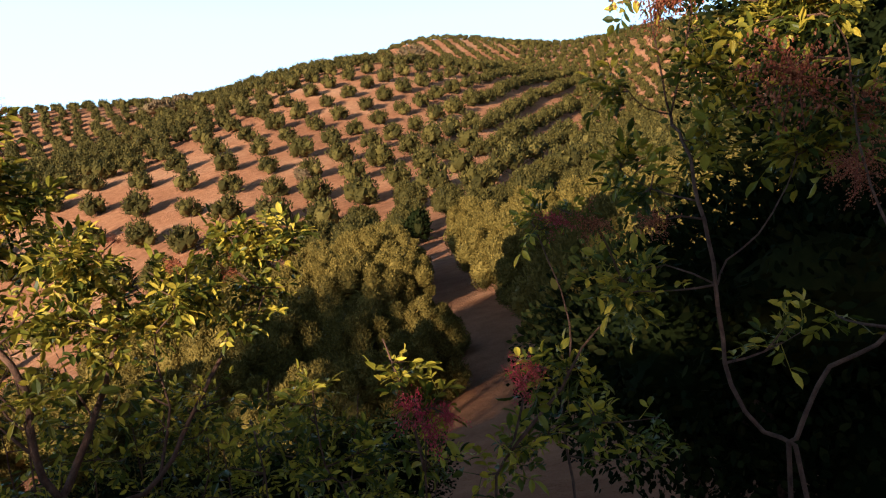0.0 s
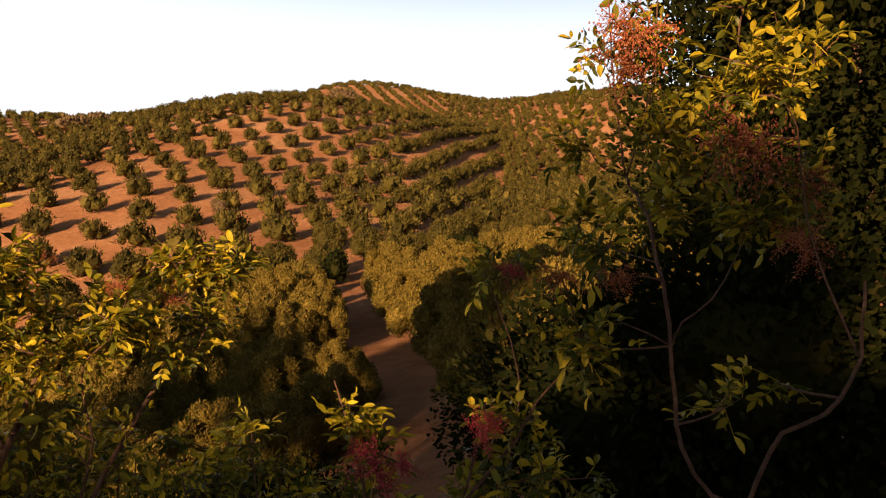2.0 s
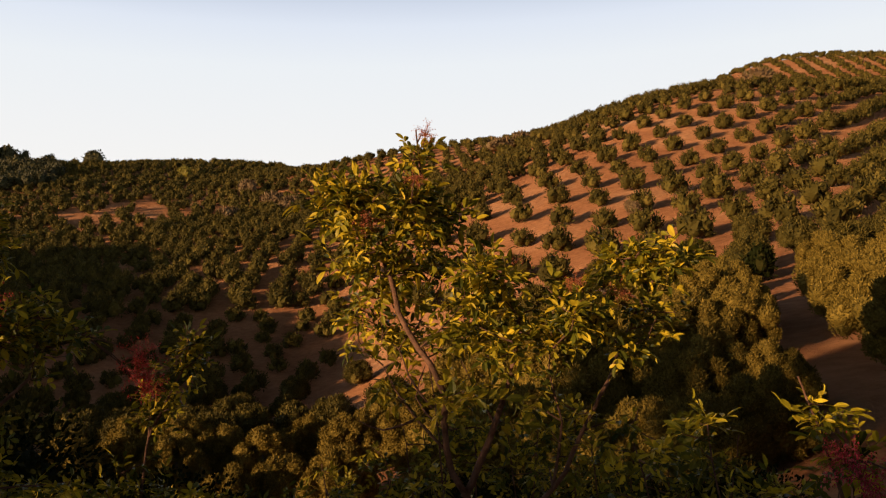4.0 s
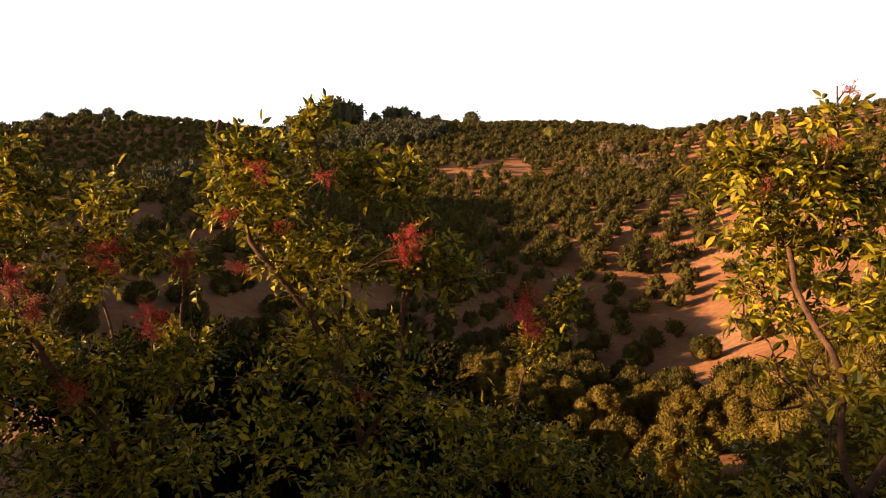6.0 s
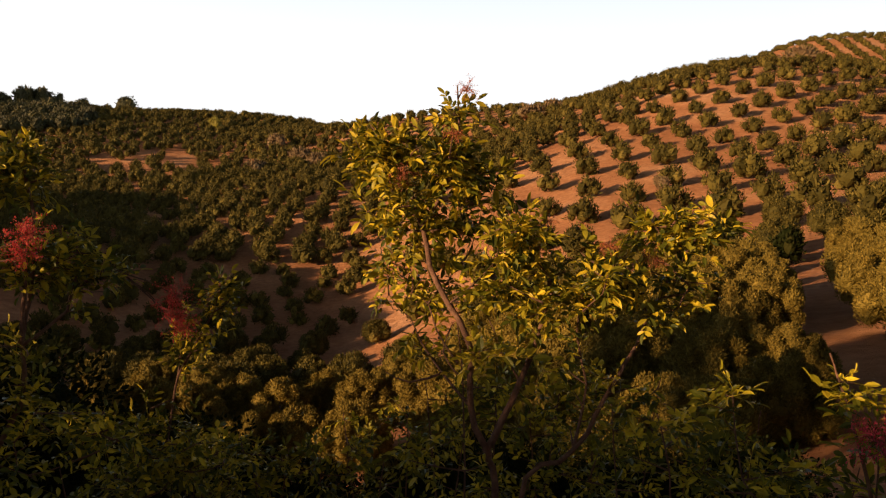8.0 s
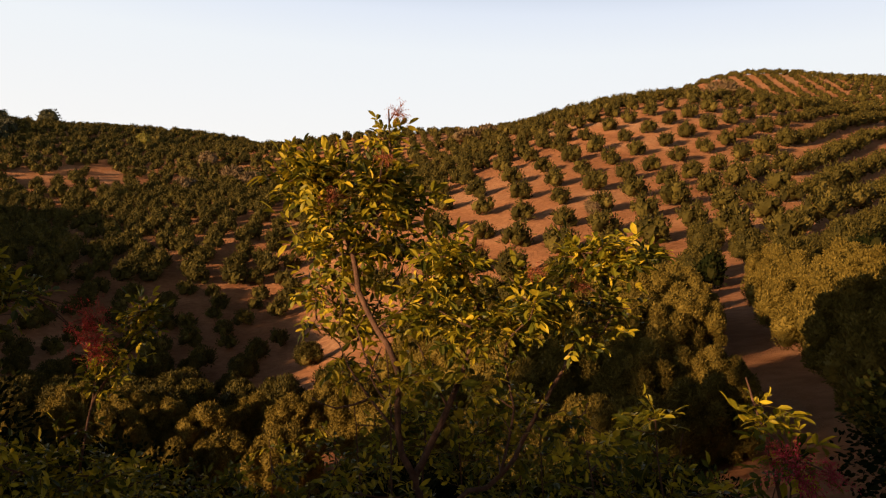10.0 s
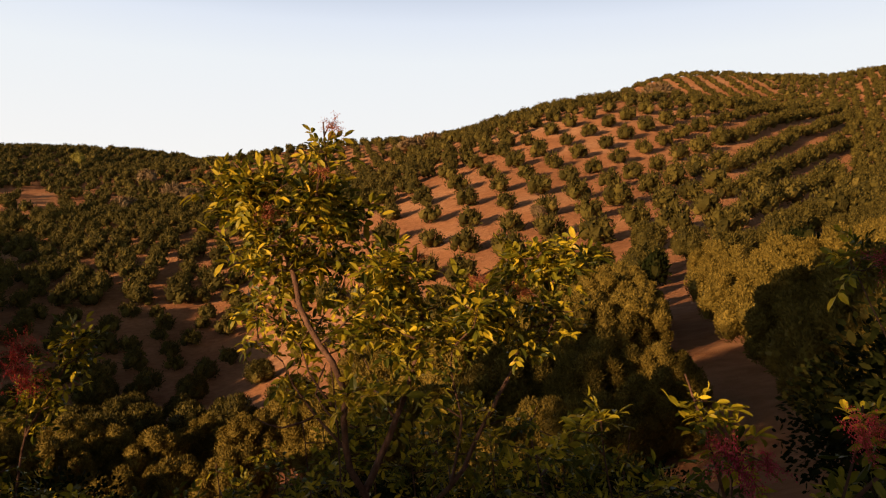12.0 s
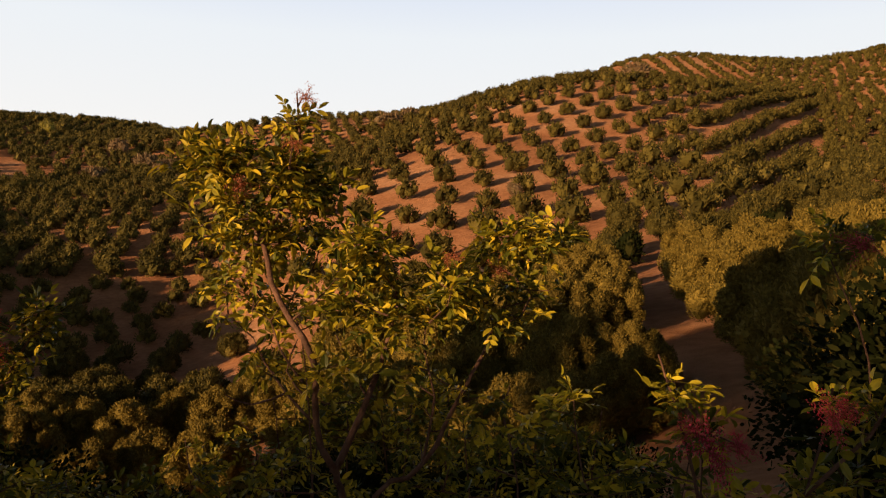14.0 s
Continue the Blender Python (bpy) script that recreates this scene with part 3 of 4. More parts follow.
    def finish(self):
        r = self.rng
        part("brushwood", mesh_of("brushwood", *joined(self.twigs), BARK), self.ob, kind="stuff")
        r.shuffle(self.leaves)
        for m in self.leaves[:self.limit]:
            part("leaf", r.choice(GOLD_MESH if self.golden else PINNATE_MESH), self.ob).matrix_world = m
        VV, FF, o = [], [], 0
        for m in self.leaves[self.limit:]:
            v, f = r.choice(PINNATE_NP)
            w = np.array(m)
            VV.append(v @ w[:3, :3].T + w[:3, 3])
            FF += [tuple(i + o for i in t) for t in f]
            o += len(v)
        if VV:
            part("foliage", mesh_of("foliage", np.concatenate(VV).tolist(), FF, GOLD_LEAVES if self.golden else LEAVES), self.ob, kind="stuff")
        return self.ob


centre_bush = Shrub("slender shrub with yellow-green leaves and red berries in sun", 1, 1.0, ORANGE, leaf_size=0.92, golden=True)
centre_bush.stem(0.021, 0.011, (-0.18, 1.89, 0.75), (-0.21, 1.89, 0.95), (-0.26, 1.88, 1.08), (-0.26, 1.88, 1.22), (-0.29, 1.90, 1.30), (-0.39, 1.96, 1.44), (-0.43, 2.01, 1.54))
centre_bush.stem(0.010, 0.003, (-0.43, 2.01, 1.54), (-0.38, 2.01, 1.63), (-0.33, 2.03, 1.76), (-0.34, 2.03, 1.96))
centre_bush.stem(0.009, 0.003, (-0.43, 2.01, 1.54), (-0.47, 2.05, 1.65), (-0.55, 2.08, 1.78), (-0.60, 2.06, 1.85))
centre_bush.stem(0.016, 0.008, (-0.21, 1.89, 0.95), (-0.13, 1.93, 1.14), (-0.08, 1.96, 1.27), (-0.06, 2.00, 1.42))
centre_bush.stem(0.015, 0.007, (-0.12, 1.79, 0.81), (0.02, 1.87, 0.98), (0.16, 2.02, 1.19), (0.23, 2.09, 1.32), (0.30, 2.12, 1.47), (0.31, 2.13, 1.57))
centre_bush.stem(0.007, 0.002, (-0.30, 1.98, 1.20), (-0.47, 2.25, 1.31), (-0.64, 2.37, 1.38))
centre_bush.stem(0.007, 0.002, (-0.26, 1.88, 1.08), (-0.35, 1.97, 1.14), (-0.43, 2.06, 1.21), (-0.47, 2.10, 1.27))
centre_bush.stem(0.006, 0.002, (-0.35, 1.97, 1.14), (-0.45, 2.00, 1.10), (-0.53, 2.03, 1.12))
centre_bush.stem(0.005, 0.002, (-0.30, 1.93, 1.18), (-0.37, 1.97, 1.26), (-0.40, 2.01, 1.33), (-0.45, 2.00, 1.36))
centre_bush.stem(0.005, 0.002, (-0.28, 1.90, 1.14), (-0.35, 1.97, 1.20), (-0.33, 2.02, 1.28))
centre_bush.stem(0.005, 0.002, (-0.13, 1.93, 1.14), (-0.18, 2.02, 1.20), (-0.24, 2.14, 1.28))
centre_bush.stem(0.007, 0.002, (0.02, 1.87, 0.98), (0.05, 1.95, 1.14), (0.02, 1.99, 1.27), (0.04, 1.99, 1.41))
centre_bush.mass((-0.46, 2.05, 1.79), (0.21, 0.16, 0.07), 40)
centre_bush.mass((-0.34, 2.03, 1.91), (0.03, 0.04, 0.04), 5)
centre_bush.mass((-0.60, 2.03, 1.78), (0.08, 0.10, 0.08), 12)
centre_bush.mass((-0.50, 2.04, 1.62), (0.13, 0.16, 0.12), 26)
centre_bush.mass((-0.29, 2.08, 1.75), (0.07, 0.12, 0.10), 14)
centre_bush.mass((-0.15, 1.93, 1.56), (0.12, 0.14, 0.09), 28)
centre_bush.mass((-0.06, 2.00, 1.42), (0.22, 0.18, 0.08), 30)
centre_bush.mass((0.07, 1.93, 1.49), (0.15, 0.12, 0.07), 16)
centre_bush.mass((0.31, 2.10, 1.59), (0.13, 0.10, 0.08), 30)
centre_bush.mass((0.24, 2.05, 1.44), (0.17, 0.14, 0.09), 18)
centre_bush.mass((-0.14, 1.88, 1.29), (0.16, 0.15, 0.10), 10)
centre_bush.mass((0.02, 2.02, 1.10), (0.24, 0.16, 0.13), 8)
centre_bush.mass((-0.23, 1.99, 0.94), (0.25, 0.20, 0.08), 5)
centre_bush.mass((-0.41, 2.11, 1.40), (0.15, 0.16, 0.12), 14)
centre_bush.mass((-0.37, 2.07, 1.23), (0.15, 0.16, 0.10), 8)
centre_bush.mass((-0.52, 2.09, 1.47), (0.10, 0.12, 0.10), 10)
centre_bush.mass((-0.29, 2.08, 1.59), (0.13, 0.14, 0.10), 14)
centre_bush.cluster((-0.30, 1.94, 1.93), 0.053)
centre_bush.cluster((-0.07, 2.15, 1.58), 0.045)
centre_bush.cluster((-0.47, 1.94, 1.70), 0.060)
centre_bush.cluster((0.23, 2.01, 1.48), 0.060)
centre_bush.cluster((0.09, 1.87, 1.52), 0.045)
centre_bush.cluster((-0.33, 1.93, 1.81), 0.045)
centre_bush.finish()

left_bush = Shrub("leafy green shrub with red berry clusters on forked stems", 2, 1.5, RED, leaf_size=0.86)
left_bush.stem(0.024, 0.012, (-1.55, 1.78, 0.36), (-1.60, 1.74, 0.63), (-1.62, 1.72, 0.82), (-1.67, 1.68, 0.99), (-1.80, 1.64, 1.22), (-1.97, 1.53, 1.46), (-2.12, 1.53, 1.70), (-2.18, 1.53, 1.87))
left_bush.stem(0.014, 0.005, (-1.62, 1.72, 0.82), (-1.54, 1.79, 1.01), (-1.54, 1.79, 1.18), (-1.55, 1.82, 1.39), (-1.56, 1.83, 1.54))
left_bush.stem(0.010, 0.004, (-1.80, 1.64, 1.22), (-1.80, 1.71, 1.47), (-1.85, 1.74, 1.66), (-2.00, 1.78, 1.94))
left_bush.stem(0.010, 0.004, (-1.54, 1.79, 1.18), (-1.48, 1.90, 1.27), (-1.49, 1.97, 1.44))
left_bush.stem(0.010, 0.004, (-1.67, 1.68, 0.99), (-1.77, 1.74, 1.29), (-1.76, 1.83, 1.57), (-1.80, 1.86, 1.79))
left_bush.stem(0.012, 0.005, (-1.43, 2.00, 0.39), (-1.41, 2.15, 0.60), (-1.36, 2.24, 0.75), (-1.36, 2.33, 0.99), (-1.36, 2.37, 1.21))
left_bush.stem(0.008, 0.003, (-1.36, 2.33, 0.99), (-1.27, 2.41, 1.21), (-1.25, 2.42, 1.34))
left_bush.stem(0.012, 0.005, (-1.54, 1.79, 1.18), (-1.58, 1.90, 1.48), (-1.64, 1.92, 1.73), (-1.64, 1.93, 1.80))
left_bush.mass((-2.08, 1.57, 1.77), (0.12, 0.15, 0.13), 24)
left_bush.mass((-1.99, 1.78, 1.88), (0.08, 0.10, 0.12), 14)
left_bush.mass((-1.99, 1.59, 1.63), (0.24, 0.20, 0.14), 34)
left_bush.mass((-1.81, 1.86, 1.75), (0.09, 0.12, 0.09), 14)
left_bush.mass((-1.64, 1.92, 1.71), (0.12, 0.12, 0.10), 18)
left_bush.mass((-1.81, 1.70, 1.43), (0.31, 0.25, 0.16), 44)
left_bush.mass((-1.55, 1.85, 1.46), (0.13, 0.14, 0.10), 16)
left_bush.mass((-1.74, 1.69, 1.15), (0.36, 0.25, 0.17), 34)
left_bush.mass((-1.47, 1.98, 1.41), (0.12, 0.15, 0.16), 16)
left_bush.mass((-1.33, 2.35, 1.17), (0.11, 0.10, 0.13), 10)
left_bush.mass((-1.24, 2.43, 1.31), (0.08, 0.06, 0.08), 9)
left_bush.mass((-1.73, 1.62, 0.84), (0.41, 0.25, 0.15), 16)
left_bush.mass((-1.42, 2.14, 0.81), (0.24, 0.20, 0.16), 18)
left_bush.mass((-1.27, 2.35, 0.70), (0.25, 0.20, 0.15), 20)
left_bush.mass((-1.86, 1.52, 0.98), (0.30, 0.22, 0.18), 18)
left_bush.mass((-1.45, 1.80, 0.98), (0.26, 0.20, 0.18), 18)
left_bush.mass((-1.22, 2.10, 0.86), (0.26, 0.20, 0.16), 18)
left_bush.mass((-1.50, 1.72, 0.72), (0.40, 0.22, 0.14), 20)
left_bush.cluster((-1.79, 1.39, 1.69), 0.072)
left_bush.cluster((-1.70, 1.58, 1.68), 0.063)
left_bush.cluster((-1.39, 1.62, 1.50), 0.099)
left_bush.cluster((-1.38, 1.61, 1.45), 0.075)
left_bush.cluster((-1.20, 2.04, 1.31), 0.105)
left_bush.cluster((-1.21, 2.02, 1.25), 0.100)
left_bush.cluster((-1.18, 2.02, 1.21), 0.085)
left_bush.cluster((-1.85, 1.32, 1.54), 0.072)
left_bush.cluster((-1.82, 1.36, 1.39), 0.063)
left_bush.cluster((-1.44, 1.50, 1.05), 0.054)
left_bush.cluster((-1.75, 1.44, 1.52), 0.054)
left_bush.finish()

far_left_bush = Shrub("sprawling shrub with reddish fruit and yellowing leaves", 3, 1.35, RED + ORANGE[:1], leaf_size=1.1, golden=True)
far_left_bush.stem(0.034, 0.016, (-2.71, 1.73, 0.03), (-2.76, 1.65, 0.33), (-2.90, 1.55, 0.64), (-3.04, 1.43, 0.85), (-3.16, 1.35, 1.08), (-3.26, 1.29, 1.28), (-3.25, 1.32, 1.61), (-3.25, 1.33, 1.79))
far_left_bush.stem(0.018, 0.007, (-2.76, 1.65, 0.33), (-2.73, 1.69, 0.58), (-2.69, 1.75, 0.76), (-2.71, 1.84, 1.04))
far_left_bush.stem(0.013, 0.005, (-2.90, 1.55, 0.64), (-2.94, 1.62, 0.94), (-3.09, 1.64, 1.21), (-3.20, 1.72, 1.63))
far_left_bush.stem(0.013, 0.005, (-2.73, 1.69, 0.58), (-2.81, 1.57, 0.58), (-2.85, 1.50, 0.62))
far_left_bush.stem(0.013, 0.005, (-2.69, 1.75, 0.76), (-2.85, 1.88, 1.07), (-2.96, 1.98, 1.34))
far_left_bush.mass((-3.23, 1.35, 1.70), (0.16, 0.18, 0.16), 23)
far_left_bush.mass((-3.21, 1.41, 1.45), (0.22, 0.23, 0.19), 26)
far_left_bush.mass((-3.20, 1.73, 1.59), (0.13, 0.13, 0.11), 15)
far_left_bush.mass((-3.09, 1.64, 1.36), (0.22, 0.23, 0.14), 23)
far_left_bush.mass((-2.96, 1.96, 1.34), (0.12, 0.16, 0.14), 13)
far_left_bush.mass((-2.76, 1.77, 0.94), (0.18, 0.23, 0.15), 31)
far_left_bush.mass((-2.98, 1.54, 0.87), (0.24, 0.23, 0.16), 28)
far_left_bush.mass((-3.10, 1.32, 1.00), (0.21, 0.26, 0.21), 28)
far_left_bush.mass((-2.76, 1.64, 0.58), (0.45, 0.29, 0.18), 44)
far_left_bush.mass((-3.34, 1.09, 1.33), (0.27, 0.29, 0.33), 33)
far_left_bush.mass((-3.20, 1.08, 0.79), (0.31, 0.29, 0.31), 52)
far_left_bush.mass((-2.93, 1.36, 0.52), (0.30, 0.26, 0.15), 26)
far_left_bush.cluster((-2.73, 1.46, 1.38), 0.115)
far_left_bush.cluster((-2.71, 1.45, 1.32), 0.086)
far_left_bush.cluster((-2.63, 1.74, 1.33), 0.105)
far_left_bush.cluster((-2.61, 1.73, 1.28), 0.079)
far_left_bush.cluster((-2.47, 1.49, 1.15), 0.115)
far_left_bush.cluster((-2.46, 1.48, 1.09), 0.086)
far_left_bush.cluster((-2.88, 1.17, 1.28), 0.126)
far_left_bush.cluster((-2.86, 1.16, 1.22), 0.094)
far_left_bush.cluster((-2.66, 1.30, 0.88), 0.105)
far_left_bush.cluster((-2.65, 1.29, 0.83), 0.079)
far_left_bush.cluster((-2.96, 0.97, 1.40), 0.105)
far_left_bush.cluster((-2.94, 0.96, 1.35), 0.079)
far_left_bush.cluster((-2.72, 1.19, 1.19), 0.084)
far_left_bush.cluster((-2.71, 1.18, 1.15), 0.063)
far_left_bush.finish()

right_bush = Shrub("tall thin-stemmed shrub with orange berry clusters", 4, 0.8, ORANGE, leaf_size=1.15, golden=True)
right_bush.stem(0.010, 0.007, (1.42, 1.20, 0.93), (1.39, 1.29, 1.06), (1.36, 1.37, 1.16), (1.37, 1.42, 1.40), (1.36, 1.47, 1.61), (1.43, 1.60, 1.73), (1.57, 1.86, 1.88))
right_bush.stem(0.005, 0.003, (1.57, 1.86, 1.88), (1.54, 1.87, 2.05), (1.52, 1.88, 2.21), (1.51, 1.89, 2.37), (1.50, 1.90, 2.56))
right_bush.stem(0.005, 0.003, (1.57, 1.86, 1.88), (1.59, 1.79, 2.11), (1.57, 1.74, 2.27), (1.57, 1.74, 2.47))
right_bush.stem(0.004, 0.002, (1.57, 1.86, 1.88), (1.49, 1.87, 1.90), (1.42, 1.86, 1.95), (1.38, 1.89, 2.01))
right_bush.stem(0.012, 0.006, (1.32, 1.15, 0.96), (1.33, 1.14, 1.10), (1.41, 1.12, 1.25), (1.51, 1.09, 1.29), (1.63, 1.10, 1.41), (1.71, 1.15, 1.58))
right_bush.stem(0.005, 0.003, (1.63, 1.10, 1.41), (1.72, 1.30, 1.68), (1.85, 1.47, 2.04), (1.87, 1.56, 2.12), (1.85, 1.61, 2.21))
right_bush.stem(0.004, 0.002, (1.37, 1.42, 1.40), (1.40, 1.42, 1.46), (1.49, 1.41, 1.52), (1.69, 1.50, 1.67), (1.81, 1.58, 1.87))
right_bush.stem(0.004, 0.002, (1.37, 1.42, 1.40), (1.29, 1.52, 1.45), (1.20, 1.58, 1.41))
right_bush.stem(0.004, 0.002, (1.36, 1.47, 1.61), (1.35, 1.66, 1.65), (1.34, 1.79, 1.71))
right_bush.mass((1.47, 1.92, 2.34), (0.03, 0.05, 0.08), 6)
right_bush.mass((1.56, 1.81, 2.32), (0.11, 0.12, 0.11), 14)
right_bush.mass((1.62, 1.72, 2.12), (0.05, 0.08, 0.11), 10)
right_bush.mass((1.83, 1.63, 2.23), (0.19, 0.20, 0.15), 26)
right_bush.mass((1.93, 1.52, 2.27), (0.11, 0.15, 0.13), 16)
right_bush.mass((1.74, 1.66, 2.01), (0.19, 0.20, 0.13), 24)
right_bush.mass((1.75, 1.57, 1.80), (0.13, 0.15, 0.07), 14)
right_bush.mass((1.85, 1.46, 1.87), (0.11, 0.15, 0.16), 14)
right_bush.mass((1.38, 1.89, 2.00), (0.05, 0.06, 0.05), 6)
right_bush.mass((1.34, 1.73, 1.73), (0.10, 0.12, 0.10), 12)
right_bush.mass((1.21, 1.58, 1.43), (0.09, 0.10, 0.06), 10)
right_bush.mass((1.55, 1.63, 1.81), (0.07, 0.10, 0.10), 8)
right_bush.mass((1.58, 1.86, 2.62), (0.23, 0.20, 0.15), 20)
right_bush.mass((1.87, 1.59, 2.54), (0.23, 0.20, 0.17), 24)
right_bush.mass((1.69, 1.49, 1.33), (0.16, 0.15, 0.16), 5)
right_bush.cluster((1.42, 1.67, 2.25), 0.19)
right_bush.cluster((1.41, 1.68, 2.17), 0.15)
right_bush.cluster((1.66, 1.44, 1.92), 0.225)
right_bush.cluster((1.39, 1.69, 2.29), 0.100)
right_bush.cluster((1.05, 1.45, 1.57), 0.088)
right_bush.cluster((1.16, 1.37, 1.57), 0.075)
right_bush.cluster((1.71, 1.32, 1.65), 0.11)
right_bush.cluster((1.86, 1.42, 1.84), 0.150)
right_bush.cluster((1.84, 1.44, 1.70), 0.120)
right_bush.finish()

low_bush = Shrub("low green shrub with pink berry sprays", 6, 0.52, ROSE)
low_bush.stem(0.009, 0.004, (0.79, 1.53, 0.84), (0.84, 1.53, 1.03), (0.90, 1.56, 1.16), (0.91, 1.55, 1.26))
low_bush.stem(0.008, 0.003, (0.84, 1.53, 1.03), (0.99, 1.54, 1.16), (1.06, 1.56, 1.25), (1.14, 1.56, 1.32))
low_bush.stem(0.008, 0.003, (0.64, 1.59, 0.83), (0.64, 1.59, 0.99), (0.66, 1.64, 1.12))
low_bush.stem(0.007, 0.003, (0.64, 1.59, 0.99), (0.62, 1.66, 1.14), (0.60, 1.71, 1.24), (0.58, 1.72, 1.30))
low_bush.stem(0.007, 0.003, (0.49, 1.74, 0.78), (0.43, 1.81, 0.96), (0.42, 1.91, 1.14))
low_bush.stem(0.009, 0.003, (1.06, 1.62, 0.78), (1.08, 1.72, 1.04), (1.20, 1.88, 1.26), (1.20, 2.11, 1.56))
low_bush.stem(0.008, 0.003, (0.30, 1.98, 0.69), (0.28, 1.98, 0.91), (0.26, 2.08, 1.04))
low_bush.mass((1.06, 1.56, 1.25), (0.09, 0.08, 0.05), 10)
low_bush.mass((0.93, 1.54, 1.24), (0.07, 0.06, 0.06), 7)
low_bush.mass((0.62, 1.71, 1.26), (0.06, 0.08, 0.06), 8)
low_bush.mass((0.65, 1.68, 1.18), (0.11, 0.10, 0.06), 12)
low_bush.mass((0.41, 1.91, 1.16), (0.09, 0.10, 0.07), 10)
low_bush.mass((0.31, 2.08, 1.00), (0.18, 0.16, 0.12), 10)
low_bush.mass((0.48, 1.85, 1.00), (0.16, 0.14, 0.09), 12)
low_bush.mass((0.67, 1.64, 1.03), (0.12, 0.10, 0.07), 12)
low_bush.mass((1.05, 1.63, 1.09), (0.18, 0.14, 0.09), 16)
low_bush.mass((1.22, 2.10, 1.61), (0.13, 0.10, 0.06), 12)
low_bush.mass((0.83, 1.57, 1.02), (0.19, 0.10, 0.07), 16)
low_bush.mass((1.25, 1.61, 0.99), (0.19, 0.15, 0.09), 16)
low_bush.cluster((0.60, 1.45, 1.15), 0.100)
low_bush.cluster((0.65, 1.43, 1.17), 0.070)
low_bush.cluster((0.81, 1.38, 1.24), 0.080)
low_bush.cluster((0.83, 1.37, 1.26), 0.050)
low_bush.cluster((1.17, 1.90, 1.57), 0.080)
low_bush.cluster((0.58, 1.49, 1.18), 0.060)
low_bush.finish()

# tangled low shrubs at the foot of the bank: bearing, distance, top
for k, (bearing, dist, top) in enumerate([(-52, 2.6, 0.62), (-43, 2.8, 0.60), (-34, 2.8, 0.72), (-27, 2.9, 0.76), (-20, 2.7, 0.76), (-13, 2.9, 0.86), (-6, 2.7, 1.04), (2, 2.8, 1.08), (9, 2.6, 1.04), (16, 2.7, 0.86)]):
    thicket = Shrub("low tangled shrub with dark green leaves", 40 + k, 0.7, RED, limit=120, leaf_size=0.95)
    x, y = math.sin(radians(bearing)) * dist, math.cos(radians(bearing)) * dist
    g = height(x, y)
    for lean in (-0.16, 0.02, 0.18):
        thicket.stem(0.010, 0.003, (x + lean * 0.3, y, g - 0.1), (x + lean, y + 0.05, (g + top) * 0.5 - 0.1), (x + lean * 1.5, y + 0.12 * lean, top - 0.1))
    thicket.mass((x, y, top - 0.16), (0.30, 0.22, 0.18), 40)
    thicket.mass((x + 0.1, y - 0.05, top - 0.45), (0.32, 0.24, 0.22), 32)
    thicket.finish()


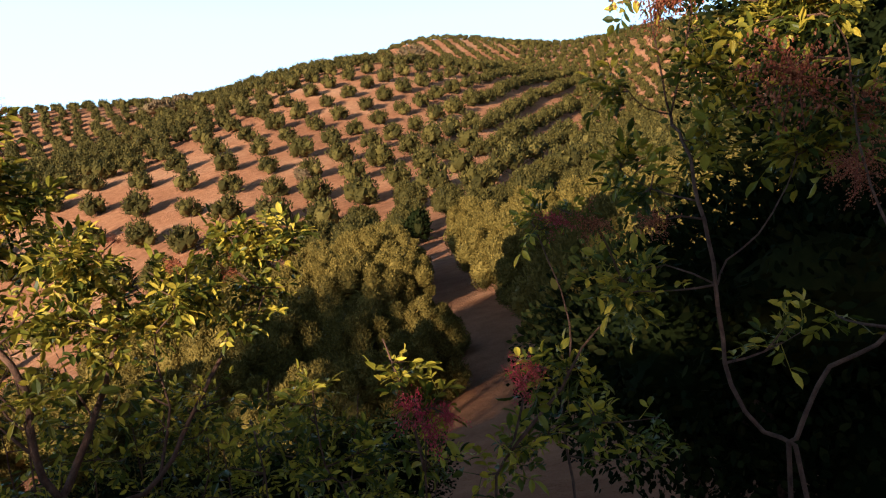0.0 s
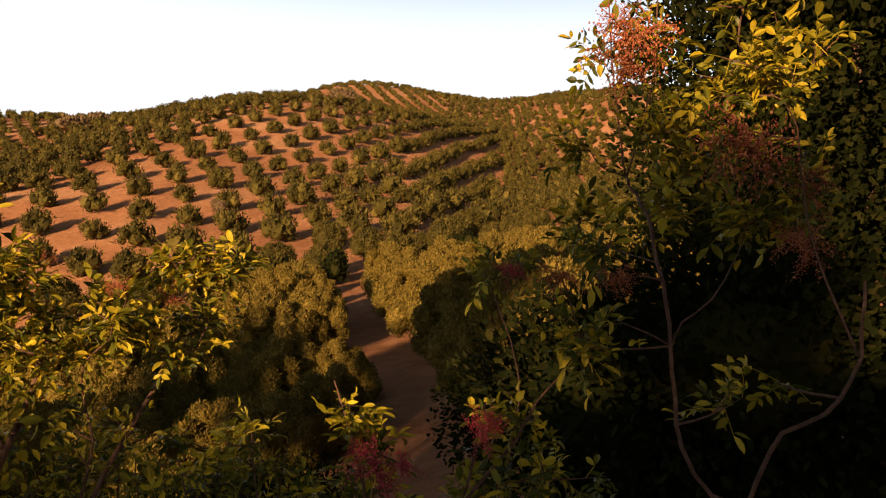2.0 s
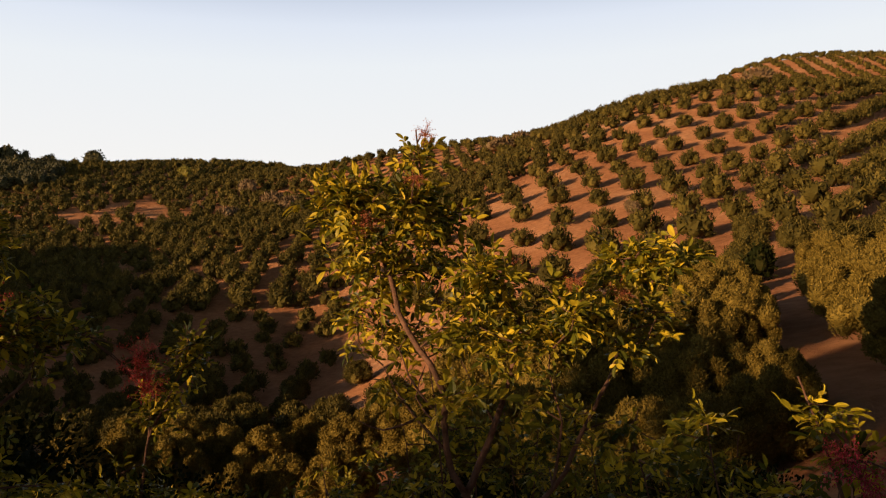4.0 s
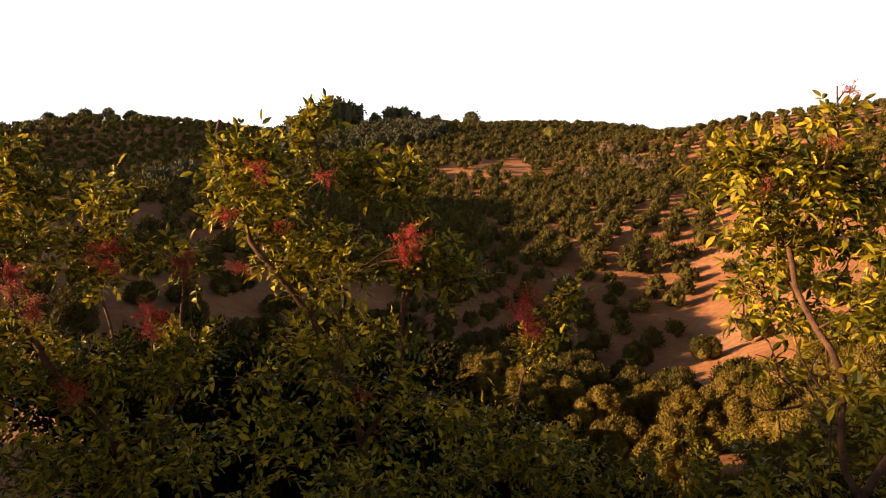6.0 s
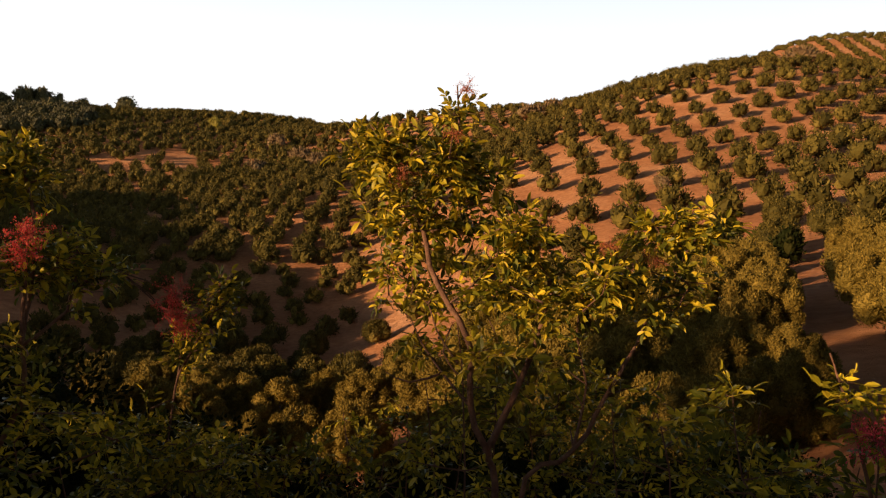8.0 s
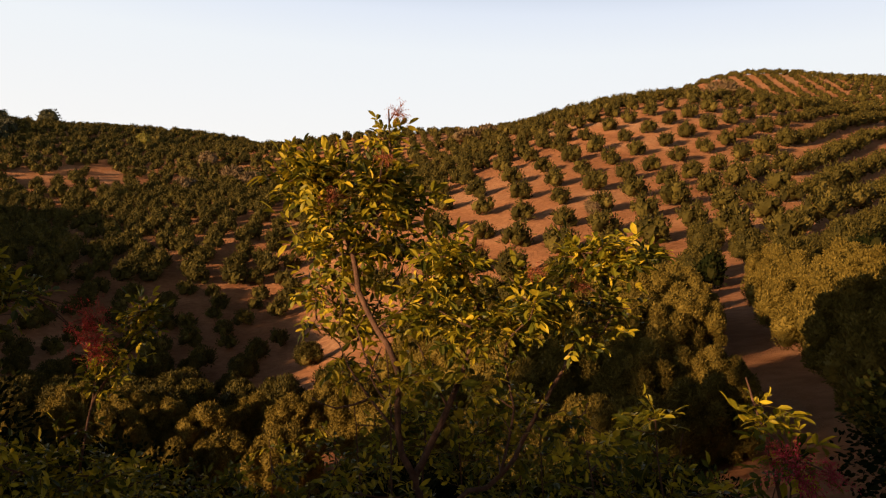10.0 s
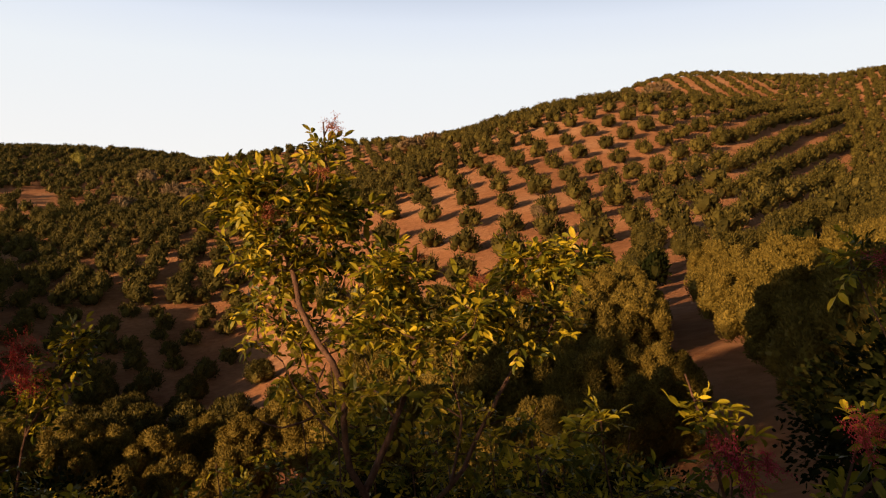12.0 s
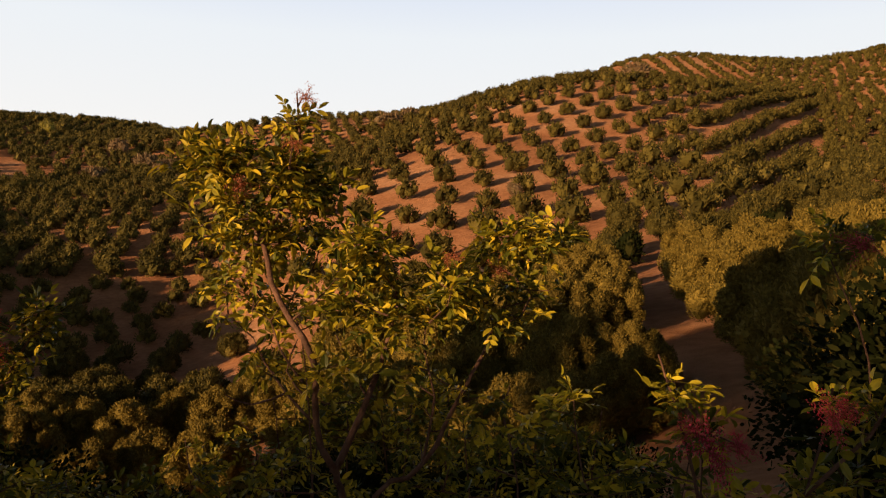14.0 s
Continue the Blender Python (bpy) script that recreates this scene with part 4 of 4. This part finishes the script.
# ---- dark evergreens: the big one beside the viewpoint, scrub on the bank, unseen shade casters behind ----
def evergreen_meshes(spread, size, tall, base, n, leaf, seed, lobes=9, upright=0.2, inner=0.45, core=0.0):
    limbs = [tube([(0, 0, -0.3), (0.05, 0.03, base * 0.5), (0, 0, base)], 0.05 * size + 0.03, 0.03 * size + 0.02, 8)]
    for q in range(6):
        a = 1.05 * q + 0.4
        limbs.append(tube([(0, 0, base * 0.6), (math.cos(a) * spread * 0.4, math.sin(a) * spread * 0.4, base * 0.9), (math.cos(a) * spread * 0.8, math.sin(a) * spread * 0.8, base * 1.15)], 0.03 * size + 0.01, 0.012 * size + 0.005, 6))
    v, f = crown(seed, n, leaf, leaf * 0.6, lobes=lobes, spread=spread, size=size, tall=tall, base=base, upright=upright, core=core > 0, fill=core, inner=max(inner, core), oval=True, facing=0.4)
    return mesh_of("crown", v, f, SHADED_HOLM), mesh_of("trunk", *joined(limbs), BARK, True)


def evergreen(name, x, y, turn, size, meshes, label, category="tree"):
    ob = tagged(new(name), label, category)
    part("crown", meshes[0], ob)
    part("trunk", meshes[1], ob)
    ob.matrix_world = pose(x, y, height(x, y), 0, 0, turn) @ Matrix.Diagonal((size, size, size, 1))
    return ob


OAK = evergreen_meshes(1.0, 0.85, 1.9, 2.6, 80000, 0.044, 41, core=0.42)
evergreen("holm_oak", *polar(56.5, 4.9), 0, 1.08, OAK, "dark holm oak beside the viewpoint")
# unseen oaks off to the left, added to shade the olive terrace
for x, y, size in ((-15.6, -1.6, 1.42), (-19, 0.9, 1.3), (-15.6, -5.2, 1.42), (-14.8, -2.9, 1.3), (-22, 4.0, 1.7)):
    evergreen("holm_oak", x, y, 40 * x, size, OAK, "holm oak out of view, added to shade the terrace")
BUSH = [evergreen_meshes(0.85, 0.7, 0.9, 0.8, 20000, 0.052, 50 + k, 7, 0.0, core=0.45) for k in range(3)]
# the first two stand in for olives that lie in deep shade
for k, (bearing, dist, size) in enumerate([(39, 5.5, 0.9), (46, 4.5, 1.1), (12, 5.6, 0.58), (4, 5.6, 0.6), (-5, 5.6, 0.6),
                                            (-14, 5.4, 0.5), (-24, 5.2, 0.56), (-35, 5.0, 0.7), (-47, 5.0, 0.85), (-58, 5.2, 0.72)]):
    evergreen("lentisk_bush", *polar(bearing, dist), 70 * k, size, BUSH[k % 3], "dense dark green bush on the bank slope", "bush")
# bushes behind the viewpoint, never in view, added to shade the lower shrubs
evergreen("lentisk_bush", -9.1, -7.6, 10, 0.58, BUSH[0], "bush out of view, added to shade the shrubs", "bush")

for x, y, size in ((-6.05, -2.9, 0.72), (-5.4, -3.6, 0.66), (-4.8, -4.3, 0.62), (-4.2, -5.0, 0.58)):
    evergreen("lentisk_bush", x, y, 90 * x, size, BUSH[1], "bush out of view, added to shade the shrubs", "bush")
evergreen("lentisk_bush", -5.8, -1.9, 60, 0.52, BUSH[2], "bush out of view, added to shade the shrubs", "bush")
